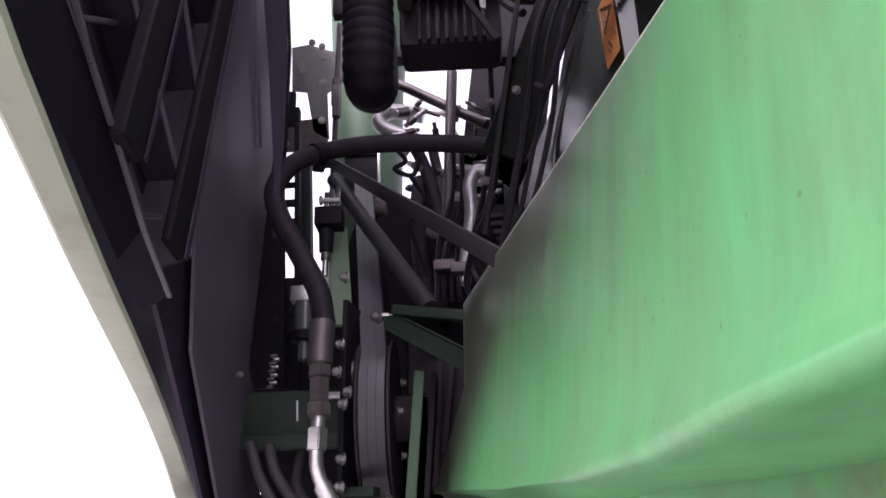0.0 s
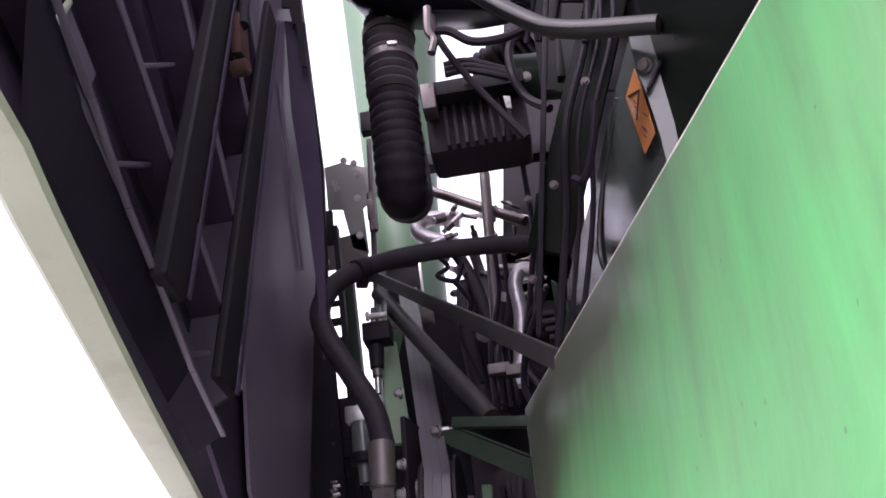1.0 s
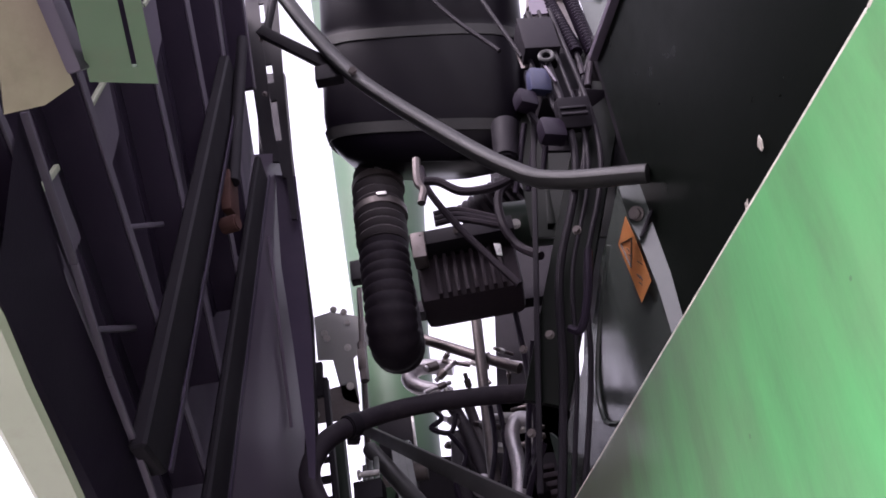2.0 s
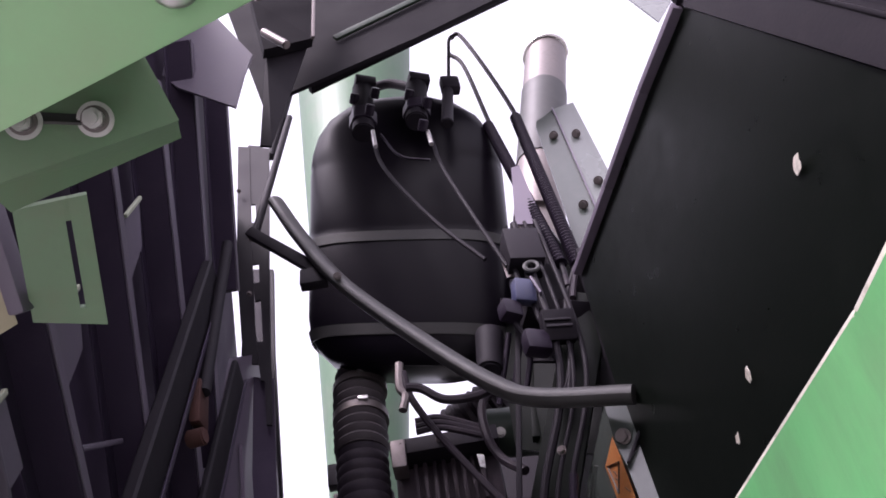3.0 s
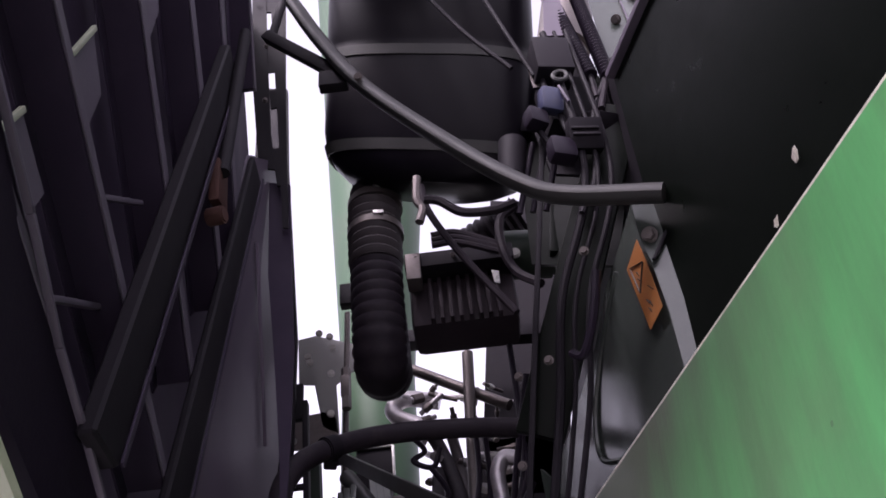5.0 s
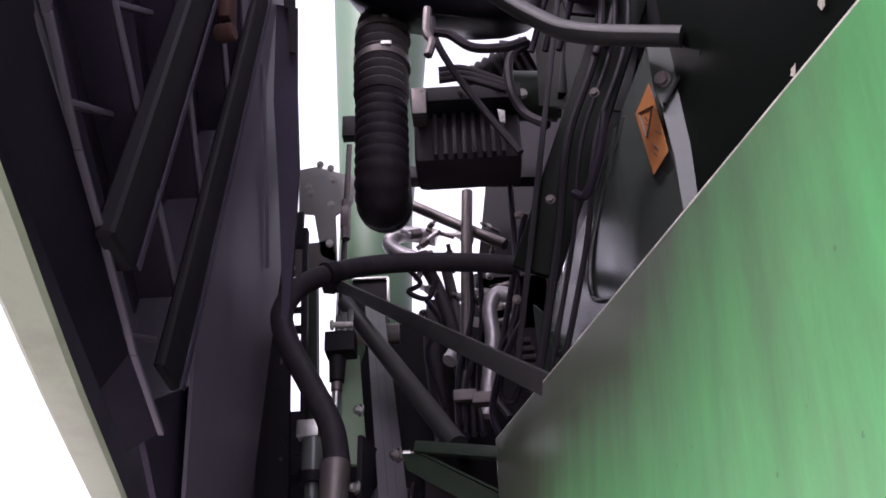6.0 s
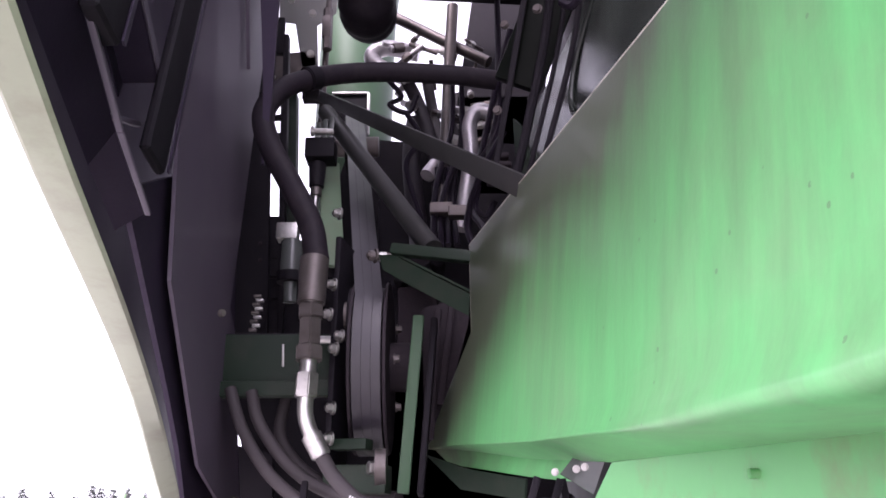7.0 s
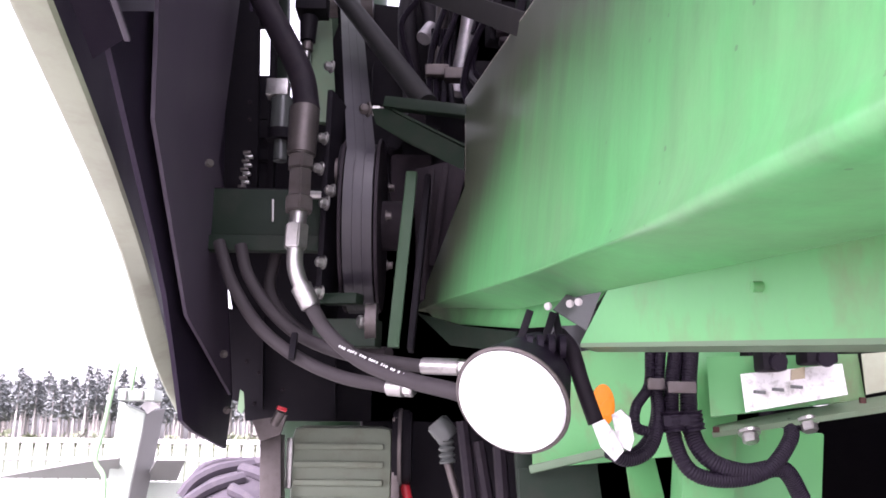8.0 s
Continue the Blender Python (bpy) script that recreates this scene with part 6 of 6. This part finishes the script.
# ---- lamp, cables and box low on the sill ----
def work_lamp():
    c = Vector((0.109, 1.030, 1.402))
    way = ((Vector((-0.025, 0.123, 1.336)) - c).normalized() + Vector((-0.42, 0, -0.66))).normalized()
    root = thing("work_lamp", off(c, 0, 0, 0.1), "round black work lamp with a bright clear lens on a bracket", "work lamp")
    R = 0.059
    part("lens", rod(c + way * 0.012, c + way * 0.020, R * 0.96, R * 0.9, seg=48, bevel=0.002), LENS, root, "bright clear lens")
    part("bezel", tube([c + way * 0.012 + (way.orthogonal().normalized() * math.cos(k * 0.34907) + way.cross(way.orthogonal().normalized()) * math.sin(k * 0.34907)) * R * 0.98 for k in range(19)], 0.0022, seg=8, steps=2), DULL_STEEL, root)
    part("housing", rod(c - way * 0.045, c + way * 0.012, R * 0.72, R * 1.0, seg=40, bevel=0.004), PLASTIC, root)
    for k in range(5):
        part("cooling_fin", rod(c - way * (0.05 + 0.008 * k), c - way * (0.047 + 0.008 * k), R * (0.7 - 0.05 * k), seg=30), PLASTIC, root)
    a, b = (0.126, 1.050, 1.490), (0.110, 1.040, 1.444)
    for p, q in ((a, b), ((0.150, 1.050, 1.488), (0.134, 1.040, 1.441)), ((0.153, 1.060, 1.489), (0.159, 1.050, 1.443))):
        part("fork", beam(p, q, 0.008, 0.004, up=(0, 1, 0)), BLACK, root)
    for k in range(4):
        part("hinge_rib", rod(off((0.119, 1.030, 1.451), 0.011 * k), off((0.119, 1.030, 1.451), 0.011 * k + 0.006), 0.012, seg=16), PLASTIC, root)
    for p in ((0.146, 1.060, 1.496), (0.178, 1.060, 1.501), (0.169, 1.060, 1.499), (0.176, 1.070, 1.515), (0.184, 1.070, 1.515)):
        part("bolt", hexbolt(p, (-0.3, -1, -0.2), 0.0032), STEEL, root)
    part("mount_plate", plate([(0.154, 1.080, 1.496), (0.173, 1.080, 1.518), (0.206, 1.080, 1.515), (0.189, 1.080, 1.474)], 0.004), GREY_SHEET, root)
    part("lead", tube([(0.158, 1.070, 1.468), (0.168, 1.050, 1.449), (0.178, 1.050, 1.415), (0.191, 1.050, 1.376)], 0.0085, seg=12), RUBBER, root)
    part("torn_label", plate([(0.204, 1.035, 1.384), (0.212, 1.030, 1.389), (0.220, 1.025, 1.380), (0.224, 1.030, 1.360), (0.221, 1.035, 1.349), (0.211, 1.040, 1.354)], 0.002), WHITE, root)
    part("torn_label", plate([(0.184, 1.030, 1.374), (0.194, 1.020, 1.379), (0.207, 1.035, 1.367), (0.214, 1.030, 1.349), (0.205, 1.030, 1.339), (0.191, 1.025, 1.353)], 0.002), WHITE, root, "torn white paper label round the lead")
    part("conduit", tube([(0.203, 1.050, 1.348), (0.224, 1.060, 1.340), (0.249, 1.070, 1.351), (0.262, 1.080, 1.382), (0.265, 1.100, 1.418)], 0.0068, seg=12, ring=0.0004, pitch=0.003), PLASTIC, root)


work_lamp()

for k, (pts, r) in enumerate((
    ([(0.261, 1.100, 1.457), (0.258, 1.100, 1.418), (0.239, 1.080, 1.394), (0.238, 1.080, 1.374), (0.252, 1.080, 1.368)], 0.0055),
    ([(0.272, 1.100, 1.459), (0.268, 1.100, 1.418), (0.261, 1.090, 1.377), (0.243, 1.080, 1.351), (0.220, 1.070, 1.340)], 0.0066),
    ([(0.289, 1.100, 1.459), (0.279, 1.090, 1.406), (0.278, 1.080, 1.360), (0.291, 1.070, 1.329), (0.327, 1.070, 1.321), (0.368, 1.070, 1.331), (0.397, 1.080, 1.360), (0.405, 1.090, 1.380)], 0.0078),
    ([(0.305, 1.100, 1.459), (0.297, 1.090, 1.406), (0.297, 1.080, 1.365), (0.311, 1.070, 1.340), (0.345, 1.070, 1.329), (0.388, 1.080, 1.332), (0.414, 1.100, 1.302)], 0.009),
)):
    cable("conduit", "ribbed black cable conduit hanging under the sill", pts, r, PLASTIC, "conduits under the sill", seg=12, ring=0.0004, pitch=0.003, category="conduit")
root = thing("conduit_clip", (0.282, 1.070, 1.379), "ribbed black clip joining the conduits", "clip")
for a, b, c in (((0.275, 1.075, 1.389), (0.276, 1.075, 1.379), (0.277, 1.075, 1.369)), ((0.294, 1.075, 1.390), (0.295, 1.075, 1.381), (0.297, 1.075, 1.370))):
    part("sleeve", tube([a, b, c], 0.0115, seg=14, ring=0.0012, pitch=0.005), PLASTIC, root)
part("bridge", beam((0.263, 1.070, 1.379), (0.298, 1.070, 1.381), 0.012, 0.012), PLASTIC, root)
for a, b in (((0.252, 1.080, 1.418), (0.270, 1.080, 1.418)), ((0.270, 1.070, 1.414), (0.300, 1.070, 1.414))):
    single("cable_tie", beam(a, b, 0.006, 0.012), DULL_STEEL, "grey cable tie round the conduits", "cable tie", "cable ties")


def reflector():
    c = Vector((0.226, 1.200, 1.401))
    root = thing("reflector", c, "oval amber side reflector on green sheet", "reflector")
    bm = rod(off(c, 0, 0, 0), off(c, 0, -0.012, 0), 0.024, seg=32, bevel=0.003)
    bmesh.ops.scale(bm, verts=bm.verts, vec=(0.55, 1, 1), space=Matrix.Translation(-c))
    part("lens", bm, AMBER, root)
    part("base", block(off(c, 0, 0.008), (0.02, 0.012, 0.036)), BLACK, root)


reflector()


def socket_box():
    a, b, c, d = (0.358, 1.100, 1.451), (0.452, 1.050, 1.451), (0.456, 1.050, 1.404), (0.359, 1.100, 1.386)
    root = thing("socket_box", d, "green socket box with a worn white label on a shelf", "electric box")
    part("body", plate([off(a, -0.03, 0.02), off(b, 0.02, 0.02), off(c, 0.02, 0.02), off(d, -0.03, 0.02)], 0.05), GREEN_SOILED_SHADED, root)
    part("label", plate([(0.354, 1.090, 1.430), (0.443, 1.045, 1.438), (0.446, 1.045, 1.407), (0.357, 1.090, 1.390)], 0.002), WHITE, root, "scratched white label")
    for k in range(3):
        p = mid((0.363, 1.080, 1.411), (0.434, 1.035, 1.421), k / 4.5)
        part("print_bar", beam(p, off(p, 0.012, -0.002, -0.001), 0.002, 0.0035), GREY_SHEET, root)
    for a, c in (((0.366, 1.070, 1.456), (0.392, 1.070, 1.431)), ((0.403, 1.050, 1.454), (0.436, 1.050, 1.437))):
        m = Vector(mid(a, c))
        s = part("socket", block(m, (c[0] - a[0], 0.03, a[2] - c[2]), bevel=0.004), BLACK, root)
        part("socket_cap", rod(off(m, 0.002, -0.012, -0.002), off(m, 0.002, -0.021, -0.004), 0.009, seg=20, bevel=0.001), PLASTIC, s)
    part("yellow_tag", plate([(0.393, 1.050, 1.432), (0.407, 1.050, 1.435), (0.406, 1.050, 1.423), (0.392, 1.050, 1.421)], 0.003), BEIGE, root, "small yellowed tag")
    part("side_plate", plate([(0.471, 1.060, 1.450), (0.507, 1.050, 1.452), (0.503, 1.050, 1.414), (0.472, 1.060, 1.408)], 0.004), OLIVE, root)
    shelf = thing("box_shelf", (0.398, 1.080, 1.383), "green folded shelf under the socket box", "shelf")
    part("shelf", plate([(0.338, 1.140, 1.377), (0.372, 1.120, 1.385), (0.502, 1.050, 1.410), (0.490, 1.030, 1.397), (0.329, 1.120, 1.369)], 0.006), GREEN_DUSTY_SHADED, shelf)
    for p in ((0.363, 1.100, 1.370), (0.418, 1.080, 1.382)):
        part("bolt", hexbolt(p, (0, -0.4, -1), 0.009), STEEL, shelf)
    for p in ((0.458, 1.040, 1.401), (0.331, 1.110, 1.372)):
        part("rust_spot", block(p, (0.007, 0.003, 0.006), 12, bevel=0.001), RUST, shelf)


socket_box()


def chassis_wheel(root):
    c = Vector((-0.75, 4.0, 0.65))
    bm = bmesh.new()
    ring = 48
    prof = [(0.34, 0.19), (0.50, 0.22), (0.575, 0.20), (0.605, 0.12), (0.61, 0.0), (0.605, -0.12), (0.575, -0.20), (0.50, -0.22), (0.34, -0.19)]
    rows = [[bm.verts.new((c.x + w, c.y + r * math.cos(6.28319 * k / ring), c.z + r * math.sin(6.28319 * k / ring))) for r, w in prof] for k in range(ring)]
    for k in range(ring):
        a, b = rows[k], rows[(k + 1) % ring]
        for j in range(len(prof) - 1):
            bm.faces.new((a[j], a[j + 1], b[j + 1], b[j]))
        bm.faces.new((a[-1], a[0], b[0], b[-1]))
    tyre = part("wheel", bm, TYRE, root, "dusty lugged tyre")
    for k in range(44):
        t = 6.28319 * k / 44
        s = 1 if k % 2 else -1
        p = lambda w, r, dt: (c.x + w, c.y + r * math.cos(t + dt), c.z + r * math.sin(t + dt))
        bend = [p(w * s, r, dt) for w, r, dt in ((-0.015, 0.622, -0.02), (0.06, 0.622, 0.06), (0.13, 0.618, 0.16), (0.19, 0.600, 0.27), (0.225, 0.560, 0.34))]
        part("lug", tube(bend, 0.026, seg=8), TYRE, tyre)
    part("rim", rod(off(c, -0.16), off(c, 0.16), 0.35, seg=32, bevel=0.02), OLIVE, tyre)


def lower_frame():
    root = thing("harvester_chassis", (0.35, 1.5, 0.0), "green chassis of the harvester with posts, sheets and a dusty tyre", "harvester")
    chassis_wheel(root)
    part("axle_beam", beam((-0.75, 4.0, 0.65), (0.3, 4.0, 0.65), 0.12, 0.12), BLACK, root)
    part("long_rail", beam((0.3, 1.5, 0.68), (0.3, 4.2, 0.68), 0.12, 0.16), BLACK, root)
    part("sheet", plate([(0.174, 1.500, 1.478), (0.287, 1.300, 1.490), (0.382, 1.250, 1.484), (0.388, 1.300, 1.347), (0.175, 1.500, 1.320)], 0.005), GREEN_SOILED_SHADED, root)
    part("post", beam((0.357, 1.200, 1.478), (0.318, 1.200, 1.107), 0.06, 0.05, up=(0, 1, 0)), GREEN_SOILED_SHADED, root)
    part("post", beam((0.423, 1.250, 1.381), (0.389, 1.250, 1.095), 0.16, 0.03, up=(0, 1, 0)), GREEN_SOILED_SHADED, root)
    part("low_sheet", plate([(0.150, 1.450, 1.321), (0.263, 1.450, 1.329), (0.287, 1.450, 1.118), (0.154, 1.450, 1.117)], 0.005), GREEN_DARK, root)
    part("low_edge", beam((0.165, 1.440, 1.320), (0.290, 1.380, 1.353), 0.01, 0.012), GREEN_DUSTY_SHADED, root)
    part("strut", beam((0.172, 1.600, 1.343), (0.186, 1.600, 1.130), 0.03, 0.03), GREEN_DARK, root)
    part("gusset", plate([(0.294, 1.400, 1.334), (0.333, 1.400, 1.346), (0.364, 1.400, 1.198), (0.310, 1.400, 1.198)], 0.005), GREEN_SOILED_SHADED, root)
    for q in ([(0.46, 1.36, 0.9), (0.46, 1.36, 1.47), (0.46, 2.6, 1.47), (0.46, 2.6, 0.9)], [(1.5, 0.3, 0.9), (1.5, 0.3, 1.47), (1.5, 2.6, 1.47), (1.5, 2.6, 0.9)],
              [(0.46, 2.6, 0.9), (0.46, 2.6, 1.47), (1.5, 2.6, 1.47), (1.5, 2.6, 0.9)], [(0.50, 1.32, 1.475), (0.50, 2.6, 1.475), (1.5, 2.6, 1.475), (1.5, 0.3, 1.475), (0.75, 0.3, 1.475)], [(0.46, 1.30, 0.9), (0.46, 2.6, 0.9), (1.5, 2.6, 0.9), (1.5, 1.0, 0.9)]):
        part("recess_wall", plate(q, 0.01), BLACK, root)
    part("base_rail", block((0.3, 1.5, 0.45), (0.12, 1.6, 0.9), bevel=0.01), BLACK, root)


lower_frame()


def under_links():
    """Springs, rods and small parts between the ribbed cover and the lamp."""
    root = thing("damper", (0.057, 1.900, 1.308), "grey shock damper with a bellows", "damper")
    part("bellows", tube([(0.049, 1.900, 1.372), (0.054, 1.900, 1.319)], 0.015, seg=14, ring=0.003, pitch=0.012), GREY_SHEET, root)
    part("shaft", rod((0.054, 1.900, 1.319), (0.073, 1.900, 1.254), 0.008), DULL_STEEL, root)
    part("cap", rod((0.029, 1.900, 1.399), (0.057, 1.900, 1.367), 0.024, seg=18, bevel=0.004), GREY_SHEET, root)
    for k, (a, b) in enumerate((((0.079, 1.800, 1.397), (0.095, 1.800, 1.260)), ((0.108, 1.800, 1.361), (0.125, 1.800, 1.260)), ((0.140, 1.700, 1.352), (0.146, 1.700, 1.266)))):
        cable("hydraulic_hose", "black hose running down behind the lamp", [a, mid(a, b), b], 0.012, RUBBER, "hoses behind the lamp", category="hose")
    root = thing("red_tap", (-0.294, 2.000, 1.427), "small red tap handle in the dark recess", "tap")
    part("handle", block((-0.292, 2.000, 1.424), (0.021, 0.016, 0.008), 20, lean=18), RED, root)
    part("stem", rod((-0.295, 2.020, 1.423), (-0.314, 2.050, 1.396), 0.01), DULL_STEEL, root)
    root = thing("red_strut", (-0.044, 2.300, 1.258), "red painted strut deep below", "strut")
    part("bar", rod((-0.049, 2.350, 1.275), (-0.037, 2.350, 1.226), 0.012), RED, root)
    root = thing("drive_drum", (-0.050, 2.200, 1.337), "dark drum beside the ribbed cover", "drum")
    part("drum", rod((-0.075, 2.350, 1.349), (-0.029, 2.350, 1.349), 0.09, seg=32, bevel=0.006), BLACK, root)
    part("ring", rod((-0.060, 2.330, 1.349), (-0.052, 2.330, 1.349), 0.093, seg=32), DULL_STEEL, root)
    root = thing("support_beam", (-0.335, 2.200, 1.234), "dark upright support beside the tyre", "support")
    part("post", beam((-0.363, 2.300, 1.374), (-0.351, 2.300, 1.129), 0.05, 0.06, up=(0, 1, 0)), DULL_STEEL, root)
    part("bracket", plate([(-0.394, 2.200, 1.405), (-0.314, 2.200, 1.418), (-0.328, 2.200, 1.373), (-0.373, 2.200, 1.358)], 0.01), DULL_STEEL, root)


under_links()


def dark_back():
    """Closes the bay below the belt drive."""
    single("wall_bay", plate([(-0.535, 2.600, 1.850), (0.227, 2.600, 2.139), (0.218, 2.600, 1.417), (-0.372, 2.600, 1.415), (-0.515, 2.600, 1.483)], 0.03), BLACK, "black rear wall of the lower bay", "machine wall", kind="structure")


dark_back()
